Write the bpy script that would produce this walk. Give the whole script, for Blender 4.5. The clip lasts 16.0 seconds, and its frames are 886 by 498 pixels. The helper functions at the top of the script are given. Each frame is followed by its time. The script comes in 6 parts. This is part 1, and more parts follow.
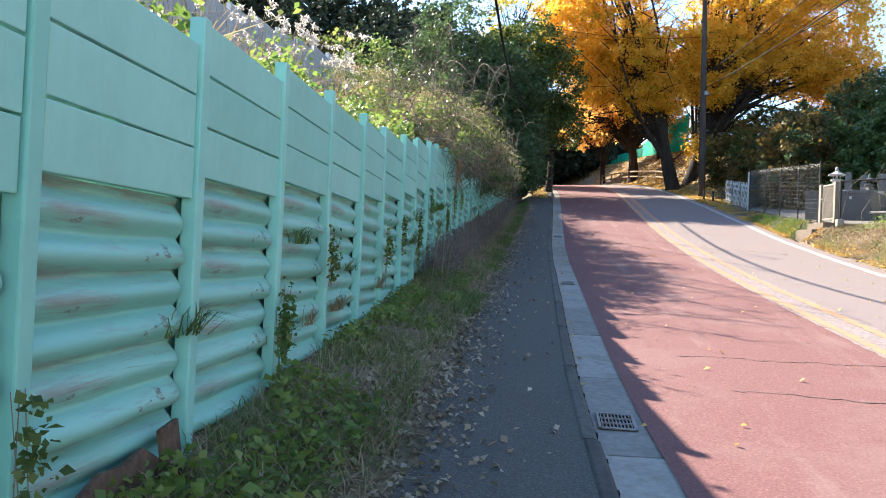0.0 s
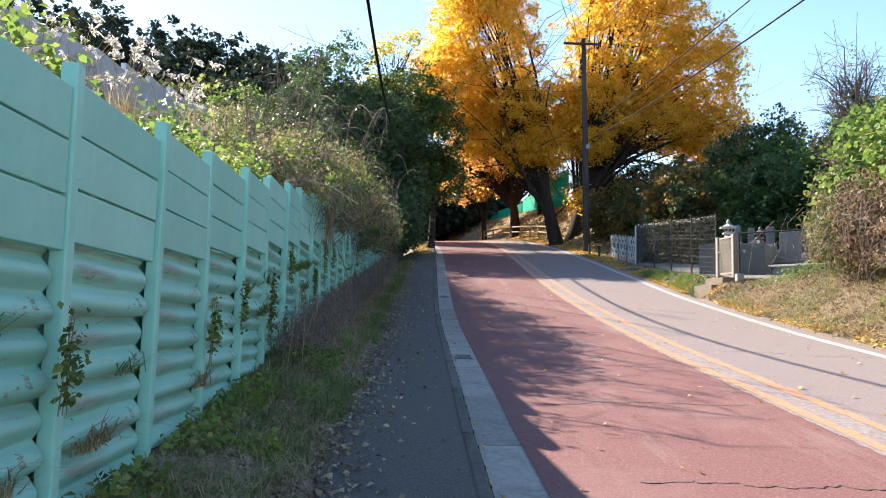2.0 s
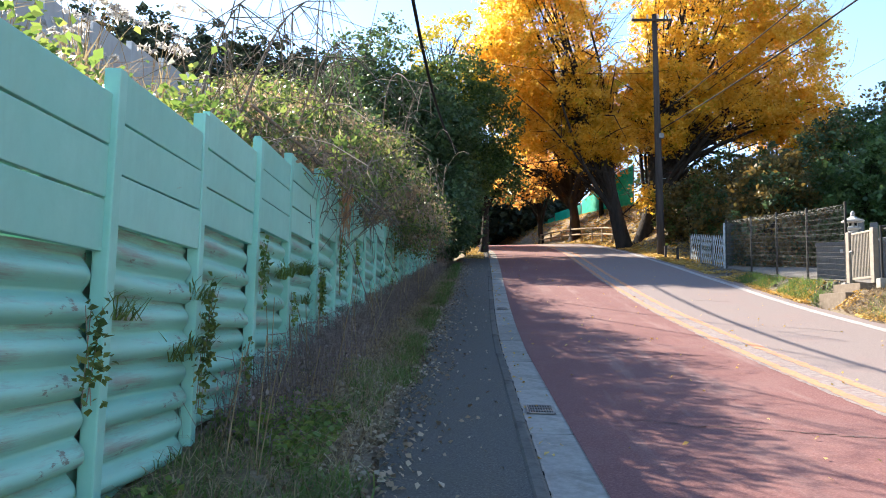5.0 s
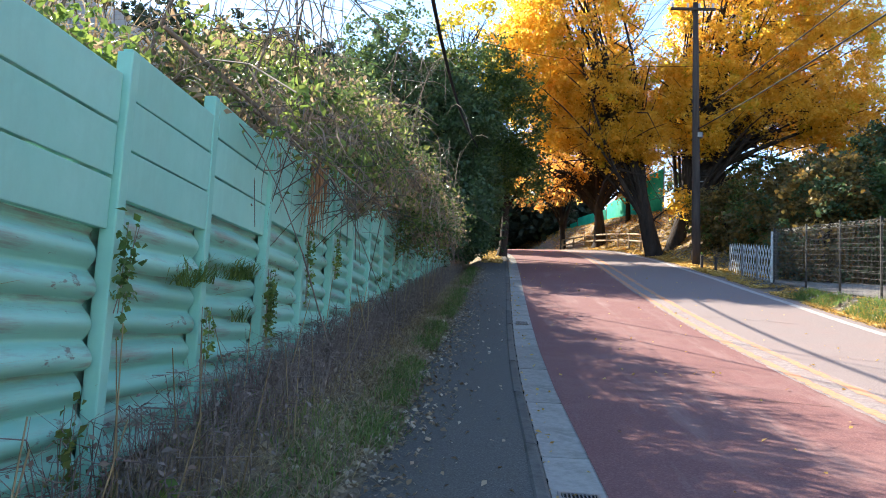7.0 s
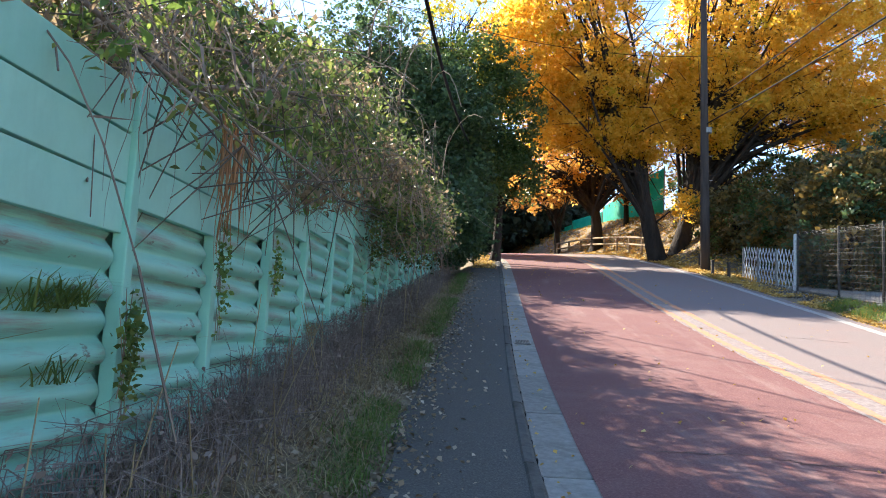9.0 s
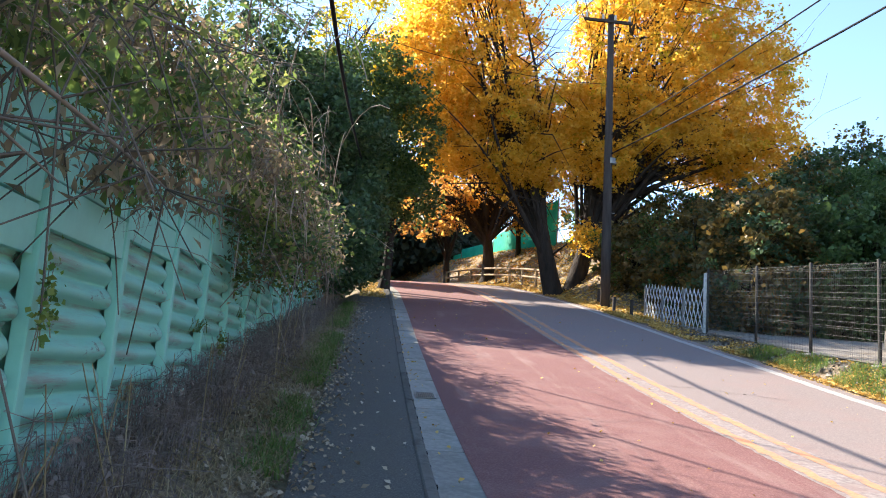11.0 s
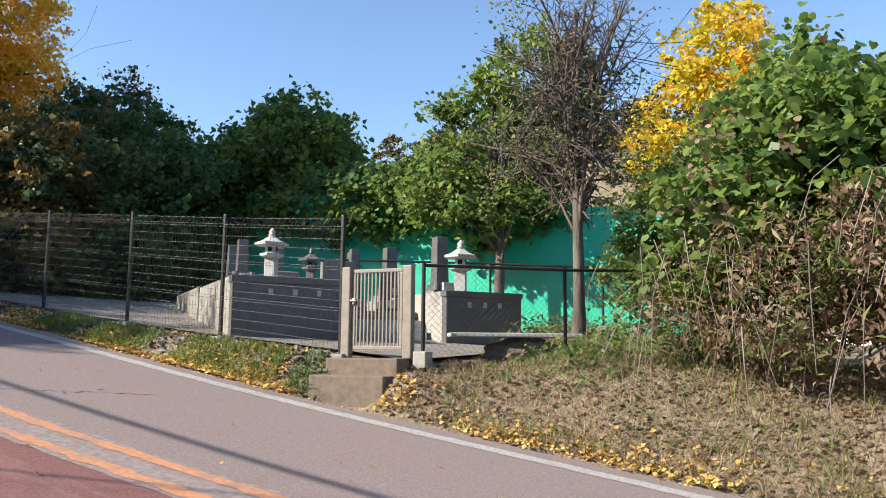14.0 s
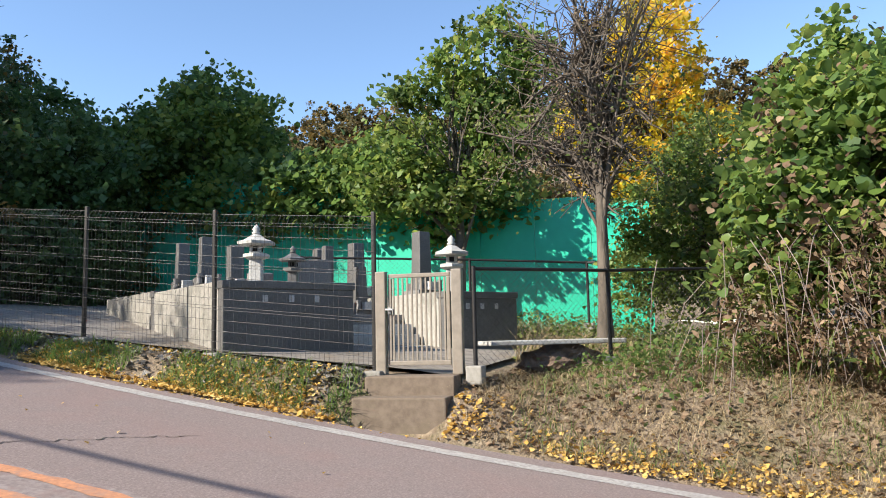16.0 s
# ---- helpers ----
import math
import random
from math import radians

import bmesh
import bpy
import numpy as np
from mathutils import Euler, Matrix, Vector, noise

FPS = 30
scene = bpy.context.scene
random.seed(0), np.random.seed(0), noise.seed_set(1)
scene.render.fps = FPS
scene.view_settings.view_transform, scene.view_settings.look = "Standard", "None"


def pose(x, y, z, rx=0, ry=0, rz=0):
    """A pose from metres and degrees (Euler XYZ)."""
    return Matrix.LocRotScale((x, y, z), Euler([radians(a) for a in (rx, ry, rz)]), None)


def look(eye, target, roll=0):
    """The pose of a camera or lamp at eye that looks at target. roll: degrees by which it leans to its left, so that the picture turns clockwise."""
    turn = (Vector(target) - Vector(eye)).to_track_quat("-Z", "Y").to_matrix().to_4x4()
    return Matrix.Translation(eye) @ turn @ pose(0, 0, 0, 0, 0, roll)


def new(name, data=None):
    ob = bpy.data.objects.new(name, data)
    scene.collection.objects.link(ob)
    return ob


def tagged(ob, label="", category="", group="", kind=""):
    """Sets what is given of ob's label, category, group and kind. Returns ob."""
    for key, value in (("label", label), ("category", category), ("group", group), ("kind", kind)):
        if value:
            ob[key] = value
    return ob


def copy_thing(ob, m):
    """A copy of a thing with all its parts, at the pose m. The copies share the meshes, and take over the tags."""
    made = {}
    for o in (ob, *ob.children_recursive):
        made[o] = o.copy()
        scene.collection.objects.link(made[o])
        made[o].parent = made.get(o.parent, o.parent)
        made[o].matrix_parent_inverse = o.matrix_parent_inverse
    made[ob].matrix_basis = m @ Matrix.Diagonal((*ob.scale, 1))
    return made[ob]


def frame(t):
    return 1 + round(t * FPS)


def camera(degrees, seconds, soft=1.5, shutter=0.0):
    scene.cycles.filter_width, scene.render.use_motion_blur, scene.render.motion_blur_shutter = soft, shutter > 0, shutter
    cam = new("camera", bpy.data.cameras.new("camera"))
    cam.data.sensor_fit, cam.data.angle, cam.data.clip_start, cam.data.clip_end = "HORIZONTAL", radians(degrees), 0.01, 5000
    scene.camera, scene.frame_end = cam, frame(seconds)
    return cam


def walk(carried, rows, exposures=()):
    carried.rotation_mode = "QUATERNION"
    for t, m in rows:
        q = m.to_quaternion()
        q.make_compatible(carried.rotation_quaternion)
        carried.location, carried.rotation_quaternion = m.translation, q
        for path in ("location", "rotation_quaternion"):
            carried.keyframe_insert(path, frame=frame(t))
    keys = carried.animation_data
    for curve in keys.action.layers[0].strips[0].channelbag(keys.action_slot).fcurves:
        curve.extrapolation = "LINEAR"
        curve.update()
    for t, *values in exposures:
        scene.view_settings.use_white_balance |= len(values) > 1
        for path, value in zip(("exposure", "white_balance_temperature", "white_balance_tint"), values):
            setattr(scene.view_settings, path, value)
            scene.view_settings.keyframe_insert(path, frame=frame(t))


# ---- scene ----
cam = camera(59.6, 16.0, soft=1.0)
METRES, EYE, TILT, LEAN, TURN = 20.0, 1.5, 0.0, 0.0, 7.6
ROWS = [
    (0.0, 0.0, 0.0, 0.0, -0.03, 0.73, -2.53),
    (0.5, 0.0033, 0.0339, 0.0019, -3.5, 2.81, -1.94),
    (1.0, 0.0041, 0.065, 0.0035, -6.4, 4.52, -2.98),
    (1.5, 0.0054, 0.0956, 0.0064, -7.93, 5.16, -2.02),
    (2.0, 0.0101, 0.128, 0.0095, -8.82, 5.25, -1.32),
    (2.5, 0.0117, 0.1601, 0.0114, -8.55, 5.47, -0.8),
    (3.0, 0.0157, 0.1936, 0.013, -6.18, 5.74, -0.63),
    (3.5, 0.0181, 0.2266, 0.0146, -4.61, 5.32, -0.43),
    (4.0, 0.0231, 0.2572, 0.0158, -5.14, 5.46, -0.26),
    (6.5, 0.0486, 0.4135, 0.0306, -3.67, 5.73, -2.71),
    (7.0, 0.0518, 0.4445, 0.0327, -3.72, 5.84, -3.02),
    (7.5, 0.0535, 0.4734, 0.0358, -4.45, 6.43, -3.29),
    (8.0, 0.0573, 0.5027, 0.04, -4.19, 6.09, -2.92),
    (10.5, 0.0669, 0.6521, 0.0546, -7.58, 7.24, -3.58),
    (11.0, 0.0686, 0.6819, 0.0597, -13.25, 8.65, -4.23),
    (11.5, 0.0748, 0.7115, 0.0622, -18.71, 9.57, -4.13),
    (12.0, 0.0763, 0.741, 0.0634, -25.01, 10.13, -4.39),
    (12.5, 0.082, 0.774, 0.0669, -38.27, 10.63, -2.66),
    (13.0, 0.0924, 0.8054, 0.0727, -52.18, 9.58, -1.77),
    (13.5, 0.0981, 0.8355, 0.0768, -62.08, 8.65, -1.81),
    (14.0, 0.1077, 0.8644, 0.0791, -67.91, 7.35, -0.51),
    (14.5, 0.1122, 0.8928, 0.0812, -71.4, 6.7, 0.22),
    (15.0, 0.117, 0.9224, 0.0843, -74.99, 5.98, 1.21),
    (15.5, 0.1238, 0.9522, 0.0901, -76.46, 5.51, 1.84),
    (16.0, 0.1248, 0.9818, 0.0947, -77.99, 6.26, 1.25),
]
walk(cam, [(t, pose(0, 0, EYE, TILT, LEAN, TURN) @ pose(METRES * x, METRES * y, METRES * z, 90 + pitch, roll, yaw)) for t, x, y, z, yaw, pitch, roll in ROWS],
     [(0.0, 1.95, 6650, 10), (0.5, 1.85, 6650, 10), (1.5, 1.7, 6650, 10), (4.0, 1.78, 6650, 10), (6.5, 1.98, 6650, 10), (10.5, 1.98, 6650, 10), (11.5, 1.88, 6600, 10), (12.0, 1.82, 6600, 10), (12.5, 1.55, 6600, 10), (13.0, 1.28, 6550, 10), (14.0, 1.1, 6550, 10), (16.0, 1.1, 6550, 10)])

# ---- world, sun, exposure ----
SUN_AZ, SUN_EL = -47.0, 33.0          # degrees from +y (minus: to the left), height
world = bpy.data.worlds.new("sky")
scene.world = world
world.use_nodes = True
wn = world.node_tree.nodes
wn.clear()
sky = wn.new("ShaderNodeTexSky")
sky.sky_type, sky.sun_disc = "NISHITA", False
sky.sun_elevation, sky.sun_rotation = radians(SUN_EL), radians(SUN_AZ)
sky.air_density, sky.dust_density, sky.ozone_density = 1.0, 0.2, 3.0
sky.altitude = 600
bg = wn.new("ShaderNodeBackground")
bg.inputs["Strength"].default_value = 0.125
wo = wn.new("ShaderNodeOutputWorld")
world.node_tree.links.new(sky.outputs[0], bg.inputs[0])
world.node_tree.links.new(bg.outputs[0], wo.inputs[0])
sun = new("sun", bpy.data.lights.new("sun", "SUN"))
sun.data.energy, sun.data.angle, sun.data.color = 5.0, radians(0.55), (1.0, 0.93, 0.82)
az, el = radians(SUN_AZ), radians(SUN_EL)
sun.matrix_world = look((math.sin(az) * math.cos(el) * 60, math.cos(az) * math.cos(el) * 60, math.sin(el) * 60), (0, 0, 0))


# ---- materials ----
def material(name, stops, scale=8.0, detail=6.0, rough=0.85, metal=0.0, bump=0.3, bump_scale=None, spot=None, spot_scale=1.5,
             spot_amount=0.5, per="none", translucent=0.0, coords="Object", stretch=None, bump_dist=0.01, spot_edge=0.12, more=()):
    """A surface: colours by noise (stops), large stains (spot), variation per object or per island, relief."""
    m = bpy.data.materials.new(name)
    m.use_nodes = True
    nt = m.node_tree
    n, l = nt.nodes, nt.links
    b = n["Principled BSDF"]
    tc = n.new("ShaderNodeTexCoord")
    vec = tc.outputs[coords]
    if stretch:
        mp = n.new("ShaderNodeMapping")
        mp.inputs["Scale"].default_value = stretch
        l.new(vec, mp.inputs["Vector"])
        vec = mp.outputs[0]
    nz = n.new("ShaderNodeTexNoise")
    nz.inputs["Scale"].default_value, nz.inputs["Detail"].default_value, nz.inputs["Roughness"].default_value = scale, detail, 0.62
    l.new(vec, nz.inputs["Vector"])
    fac = nz.outputs["Fac"]
    if per != "none":
        src = n.new("ShaderNodeObjectInfo").outputs["Random"] if per == "object" else n.new("ShaderNodeNewGeometry").outputs["Random Per Island"]
        mx = n.new("ShaderNodeMath")
        mx.operation = "MULTIPLY_ADD"
        mx.inputs[1].default_value = 0.5 if per == "island" else 0.3
        l.new(src, mx.inputs[0])
        sub = n.new("ShaderNodeMath")
        sub.operation = "MULTIPLY_ADD"
        sub.inputs[1].default_value = 1.1 if per == "island" else 0.85
        sub.inputs[2].default_value = -0.3 if per == "island" else -0.07
        l.new(fac, sub.inputs[0])
        l.new(sub.outputs[0], mx.inputs[2])
        fac = mx.outputs[0]
    cr = n.new("ShaderNodeValToRGB")
    el_ = cr.color_ramp.elements
    while len(el_) < len(stops):
        el_.new(0.5)
    for i, (pos, col) in enumerate(stops):
        el_[i].position, el_[i].color = pos, (*col, 1)
    l.new(fac, cr.inputs[0])
    col = cr.outputs[0]
    for tint, size, amount, start, edge, pull in ([(spot, spot_scale, spot_amount, 0.5, spot_edge, None)] if spot else []) + list(more):
        v2 = vec
        if pull:
            mp2 = n.new("ShaderNodeMapping")
            mp2.inputs["Scale"].default_value = pull
            l.new(tc.outputs[coords], mp2.inputs["Vector"])
            v2 = mp2.outputs[0]
        n2 = n.new("ShaderNodeTexNoise")
        n2.inputs["Scale"].default_value, n2.inputs["Detail"].default_value, n2.inputs["Roughness"].default_value = size, 7, 0.7
        l.new(v2, n2.inputs["Vector"])
        r2 = n.new("ShaderNodeValToRGB")
        r2.color_ramp.elements[0].position, r2.color_ramp.elements[1].position = start, start + edge
        l.new(n2.outputs["Fac"], r2.inputs[0])
        am = n.new("ShaderNodeMath")
        am.operation = "MULTIPLY"
        am.inputs[1].default_value = amount
        l.new(r2.outputs[0], am.inputs[0])
        mix = n.new("ShaderNodeMix")
        mix.data_type = "RGBA"
        mix.inputs[7].default_value = (*tint, 1)
        l.new(am.outputs[0], mix.inputs[0])
        l.new(col, mix.inputs[6])
        col = mix.outputs[2]
    l.new(col, b.inputs["Base Color"])
    b.inputs["Roughness"].default_value, b.inputs["Metallic"].default_value = rough, metal
    if rough > 0.6:
        b.inputs["Specular IOR Level"].default_value = 0.25
    if bump:
        n3 = n.new("ShaderNodeTexNoise")
        n3.inputs["Scale"].default_value, n3.inputs["Detail"].default_value = bump_scale or scale * 4, 5
        l.new(vec, n3.inputs["Vector"])
        bp = n.new("ShaderNodeBump")
        bp.inputs["Strength"].default_value, bp.inputs["Distance"].default_value = bump, bump_dist
        l.new(n3.outputs["Fac"], bp.inputs["Height"])
        l.new(bp.outputs[0], b.inputs["Normal"])
    if translucent:
        tr = n.new("ShaderNodeBsdfTranslucent")
        l.new(col, tr.inputs["Color"])
        ms = n.new("ShaderNodeMixShader")
        ms.inputs[0].default_value = translucent
        l.new(b.outputs[0], ms.inputs[1])
        l.new(tr.outputs[0], ms.inputs[2])
        l.new(ms.outputs[0], n["Material Output"].inputs["Surface"])
    return m


def leafy(name, a, b, c, translucent=0.4, rough=0.55):
    return material(name, [(0.12, a), (0.5, b), (0.9, c)], scale=1.1, detail=4, rough=rough, bump=0, per="island", translucent=translucent)


M = {}
M["asphalt_red"] = material("asphalt_red", [(0.3, (0.13, 0.058, 0.053)), (0.55, (0.20, 0.092, 0.084)), (0.75, (0.29, 0.155, 0.14))], scale=55, detail=8, rough=0.9,
                            bump=0.5, bump_scale=160, bump_dist=0.004, spot=(0.26, 0.165, 0.147), spot_scale=0.7, spot_amount=0.6, spot_edge=0.3,
                            more=[((0.10, 0.06, 0.055), 130.0, 0.6, 0.60, 0.08, (1, 1, 1)), ((0.33, 0.24, 0.21), 0.9, 0.5, 0.56, 0.2, (2.4, 0.25, 1))])
M["asphalt_grey"] = material("asphalt_grey", [(0.3, (0.16, 0.125, 0.115)), (0.55, (0.235, 0.185, 0.17)), (0.75, (0.32, 0.265, 0.245))], scale=55, detail=8, rough=0.9,
                             bump=0.5, bump_scale=160, bump_dist=0.004, spot=(0.27, 0.16, 0.14), spot_scale=0.6, spot_amount=0.45, spot_edge=0.3,
                             more=[((0.09, 0.075, 0.07), 130.0, 0.6, 0.60, 0.08, (1, 1, 1))])
M["asphalt_walk"] = material("asphalt_walk", [(0.3, (0.062, 0.056, 0.048)), (0.55, (0.115, 0.106, 0.094)), (0.78, (0.20, 0.185, 0.165))], scale=70, detail=8, rough=0.92,
                             bump=0.8, bump_scale=120, bump_dist=0.006, spot=(0.10, 0.088, 0.065), spot_scale=0.9, spot_amount=0.6, spot_edge=0.3,
                             more=[((0.34, 0.31, 0.27), 95.0, 0.75, 0.62, 0.05, (1, 1, 1)), ((0.02, 0.018, 0.016), 80.0, 0.7, 0.63, 0.06, (1, 1, 1.3))])
M["concrete"] = material("concrete", [(0.3, (0.215, 0.20, 0.175)), (0.7, (0.35, 0.33, 0.29))], scale=14, rough=0.88, bump=0.4, bump_scale=90, bump_dist=0.004,
                         spot=(0.15, 0.145, 0.12), spot_scale=2.2, spot_amount=0.5, per="object")
M["kerb_concrete"] = material("kerb_concrete", [(0.3, (0.075, 0.07, 0.062)), (0.7, (0.14, 0.13, 0.115))], scale=16, rough=0.92, bump=0.6, bump_scale=90, bump_dist=0.005,
                              spot=(0.055, 0.052, 0.042), spot_scale=3, spot_amount=0.6, per="object")
M["step_concrete"] = material("step_concrete", [(0.3, (0.13, 0.10, 0.075)), (0.7, (0.21, 0.165, 0.125))], scale=10, rough=0.9, bump=0.5, bump_scale=80, bump_dist=0.005,
                              spot=(0.16, 0.13, 0.09), spot_scale=3, spot_amount=0.5)
M["fence_paint"] = material("fence_paint", [(0.3, (0.23, 0.56, 0.455)), (0.7, (0.32, 0.67, 0.56))], scale=3.0, rough=0.5, bump=0.2, bump_scale=50, bump_dist=0.002,
                            spot=(0.22, 0.48, 0.39), spot_scale=1.6, spot_amount=0.5, per="object", coords="Object", spot_edge=0.3,
                            more=[((0.16, 0.33, 0.26), 1.6, 0.3, 0.52, 0.3, (1, 1.6, 0.7)), ((0.10, 0.075, 0.055), 7.0, 0.8, 0.69, 0.03, (1, 1, 1))])
M["fence_sheet"] = material("fence_sheet", [(0.3, (0.22, 0.53, 0.43)), (0.7, (0.31, 0.65, 0.54))], scale=3.0, rough=0.42, bump=0.25, bump_scale=30, bump_dist=0.003,
                            spot=(0.27, 0.25, 0.21), spot_scale=2.4, spot_amount=0.85, per="object", stretch=(1, 0.3, 4.2), spot_edge=0.2,
                            more=[((0.25, 0.19, 0.165), 2.2, 0.8, 0.50, 0.12, (1, 0.35, 5.0)), ((0.15, 0.09, 0.065), 7.0, 0.8, 0.62, 0.04, (1, 0.6, 1.6))])
M["rust"] = material("rust", [(0.3, (0.065, 0.04, 0.028)), (0.7, (0.19, 0.125, 0.085))], scale=12, rough=0.95, bump=0.6, bump_dist=0.01)
M["soil"] = material("soil", [(0.28, (0.125, 0.092, 0.062)), (0.52, (0.23, 0.175, 0.12)), (0.75, (0.37, 0.30, 0.205))], scale=9, detail=9, rough=0.97, bump=1.0, bump_scale=30,
                     bump_dist=0.04, spot=(0.09, 0.10, 0.035), spot_scale=0.8, spot_amount=0.6)
M["gravel"] = material("gravel", [(0.3, (0.12, 0.11, 0.10)), (0.7, (0.34, 0.32, 0.29))], scale=25, rough=0.95, bump=1.0, bump_dist=0.03, per="island")
M["yard"] = material("yard", [(0.3, (0.16, 0.14, 0.12)), (0.7, (0.30, 0.27, 0.235))], scale=6, detail=8, rough=0.95, bump=0.6, bump_scale=60, bump_dist=0.01,
                     spot=(0.22, 0.16, 0.09), spot_scale=0.7, spot_amount=0.5)
M["white_paint"] = material("white_paint", [(0.35, (0.27, 0.25, 0.23)), (0.6, (0.43, 0.405, 0.375))], scale=30, detail=8, rough=0.8, bump=0.3, bump_dist=0.003,
                            spot=(0.30, 0.27, 0.25), spot_scale=5, spot_amount=0.7)
M["orange_paint"] = material("orange_paint", [(0.35, (0.40, 0.19, 0.11)), (0.65, (0.55, 0.26, 0.135))], scale=22, detail=8, rough=0.8, bump=0.3, bump_dist=0.003,
                             spot=(0.30, 0.20, 0.16), spot_scale=4, spot_amount=0.75)
M["pale_paint"] = material("pale_paint", [(0.35, (0.19, 0.15, 0.138)), (0.65, (0.30, 0.25, 0.23))], scale=18, detail=8, rough=0.85, bump=0.3, bump_dist=0.003,
                           spot=(0.24, 0.16, 0.14), spot_scale=3, spot_amount=0.6)
M["steel_dark"] = material("steel_dark", [(0.3, (0.014, 0.013, 0.013)), (0.7, (0.034, 0.031, 0.029))], scale=10, rough=0.5, metal=0.3, bump=0.1)
M["wire_grey"] = material("wire_grey", [(0.3, (0.16, 0.155, 0.15)), (0.7, (0.28, 0.27, 0.26))], scale=10, rough=0.45, metal=0.5, bump=0)
M["mesh_wire"] = material("mesh_wire", [(0.3, (0.055, 0.053, 0.05)), (0.7, (0.10, 0.096, 0.092))], scale=10, rough=0.45, metal=0.4, bump=0)
M["gate_metal"] = material("gate_metal", [(0.3, (0.20, 0.17, 0.135)), (0.7, (0.29, 0.25, 0.20))], scale=10, rough=0.55, bump=0.15, spot=(0.25, 0.20, 0.15), spot_scale=4, spot_amount=0.4)
M["white_lattice"] = material("white_lattice", [(0.3, (0.55, 0.55, 0.54)), (0.7, (0.78, 0.77, 0.75))], scale=20, rough=0.5, bump=0.1, spot=(0.3, 0.24, 0.18), spot_scale=8, spot_amount=0.5)
M["stone_light"] = material("stone_light", [(0.3, (0.36, 0.35, 0.33)), (0.7, (0.56, 0.55, 0.52))], scale=40, detail=8, rough=0.8, bump=0.3, bump_dist=0.004,
                            spot=(0.22, 0.21, 0.18), spot_scale=3, spot_amount=0.5)
M["stone_dark"] = material("stone_dark", [(0.3, (0.07, 0.068, 0.066)), (0.7, (0.14, 0.135, 0.13))], scale=50, detail=8, rough=0.45, bump=0.1, bump_dist=0.002,
                           spot=(0.18, 0.175, 0.16), spot_scale=3, spot_amount=0.35)
M["stone_mid"] = material("stone_mid", [(0.3, (0.14, 0.135, 0.13)), (0.7, (0.25, 0.24, 0.23))], scale=45, detail=8, rough=0.75, bump=0.2, bump_dist=0.003,
                          spot=(0.11, 0.105, 0.09), spot_scale=2, spot_amount=0.5)
M["rock_brown"] = material("rock_brown", [(0.3, (0.12, 0.085, 0.065)), (0.7, (0.28, 0.20, 0.15))], scale=8, rough=0.95, bump=0.8, bump_dist=0.03)
M["green_sheet"] = material("green_sheet", [(0.3, (0.012, 0.42, 0.26)), (0.7, (0.018, 0.50, 0.32))], scale=1.5, rough=0.45, bump=0.1, bump_scale=8,
                            spot=(0.02, 0.34, 0.22), spot_scale=0.7, spot_amount=0.5, spot_edge=0.3)
M["green_net"] = material("green_net", [(0.3, (0.04, 0.48, 0.33)), (0.7, (0.08, 0.62, 0.45))], scale=3, rough=0.7, bump=0.1, translucent=0.7)
M["bark_dark"] = material("bark_dark", [(0.3, (0.016, 0.012, 0.010)), (0.7, (0.048, 0.036, 0.028))], scale=5, rough=0.95, bump=1.0, bump_scale=14, bump_dist=0.05, stretch=(1, 1, 0.25))
M["bark_brown"] = material("bark_brown", [(0.3, (0.05, 0.04, 0.032)), (0.7, (0.13, 0.105, 0.082))], scale=9, rough=0.95, bump=0.8, bump_scale=22, bump_dist=0.02, stretch=(1, 1, 0.3))
M["bark_grey"] = material("bark_grey", [(0.3, (0.07, 0.058, 0.046)), (0.7, (0.175, 0.145, 0.115))], scale=6, rough=0.95, bump=0.8, bump_scale=18, bump_dist=0.03, stretch=(1, 1, 0.3))
M["wood_pole"] = material("wood_pole", [(0.3, (0.03, 0.023, 0.02)), (0.7, (0.075, 0.058, 0.05))], scale=8, rough=0.8, bump=0.4, stretch=(1, 1, 0.1))
M["log"] = material("log", [(0.3, (0.22, 0.16, 0.10)), (0.7, (0.42, 0.32, 0.21))], scale=8, rough=0.9, bump=0.5)
M["cable"] = material("cable", [(0.3, (0.010, 0.010, 0.011)), (0.7, (0.018, 0.018, 0.019))], scale=8, rough=0.95, bump=0)
M["porcelain"] = material("porcelain", [(0.3, (0.4, 0.4, 0.38)), (0.7, (0.55, 0.55, 0.53))], scale=8, rough=0.3, bump=0)
M["wall_pale"] = material("wall_pale", [(0.3, (0.42, 0.42, 0.42)), (0.7, (0.60, 0.60, 0.60))], scale=1.2, detail=8, rough=0.85, bump=0.3, spot=(0.30, 0.30, 0.29), spot_scale=0.8,
                          spot_amount=0.5, stretch=(1, 1, 0.3))
M["scrap_red"] = material("scrap_red", [(0.3, (0.30, 0.06, 0.075)), (0.7, (0.45, 0.11, 0.13))], scale=20, rough=0.5, bump=0.2, spot=(0.2, 0.12, 0.10), spot_scale=14, spot_amount=0.5)
M["dark_hole"] = material("dark_hole", [(0.3, (0.01, 0.01, 0.01)), (0.7, (0.02, 0.02, 0.02))], scale=8, rough=1, bump=0)
M["ginkgo"] = leafy("ginkgo", (0.72, 0.41, 0.035), (0.86, 0.545, 0.065), (0.93, 0.68, 0.145), 0.74)
M["ginkgo_far"] = leafy("ginkgo_far", (0.52, 0.24, 0.03), (0.72, 0.36, 0.05), (0.82, 0.50, 0.09), 0.65)
M["ginkgo_lime"] = leafy("ginkgo_lime", (0.40, 0.33, 0.02), (0.60, 0.46, 0.025), (0.72, 0.56, 0.06), 0.5)
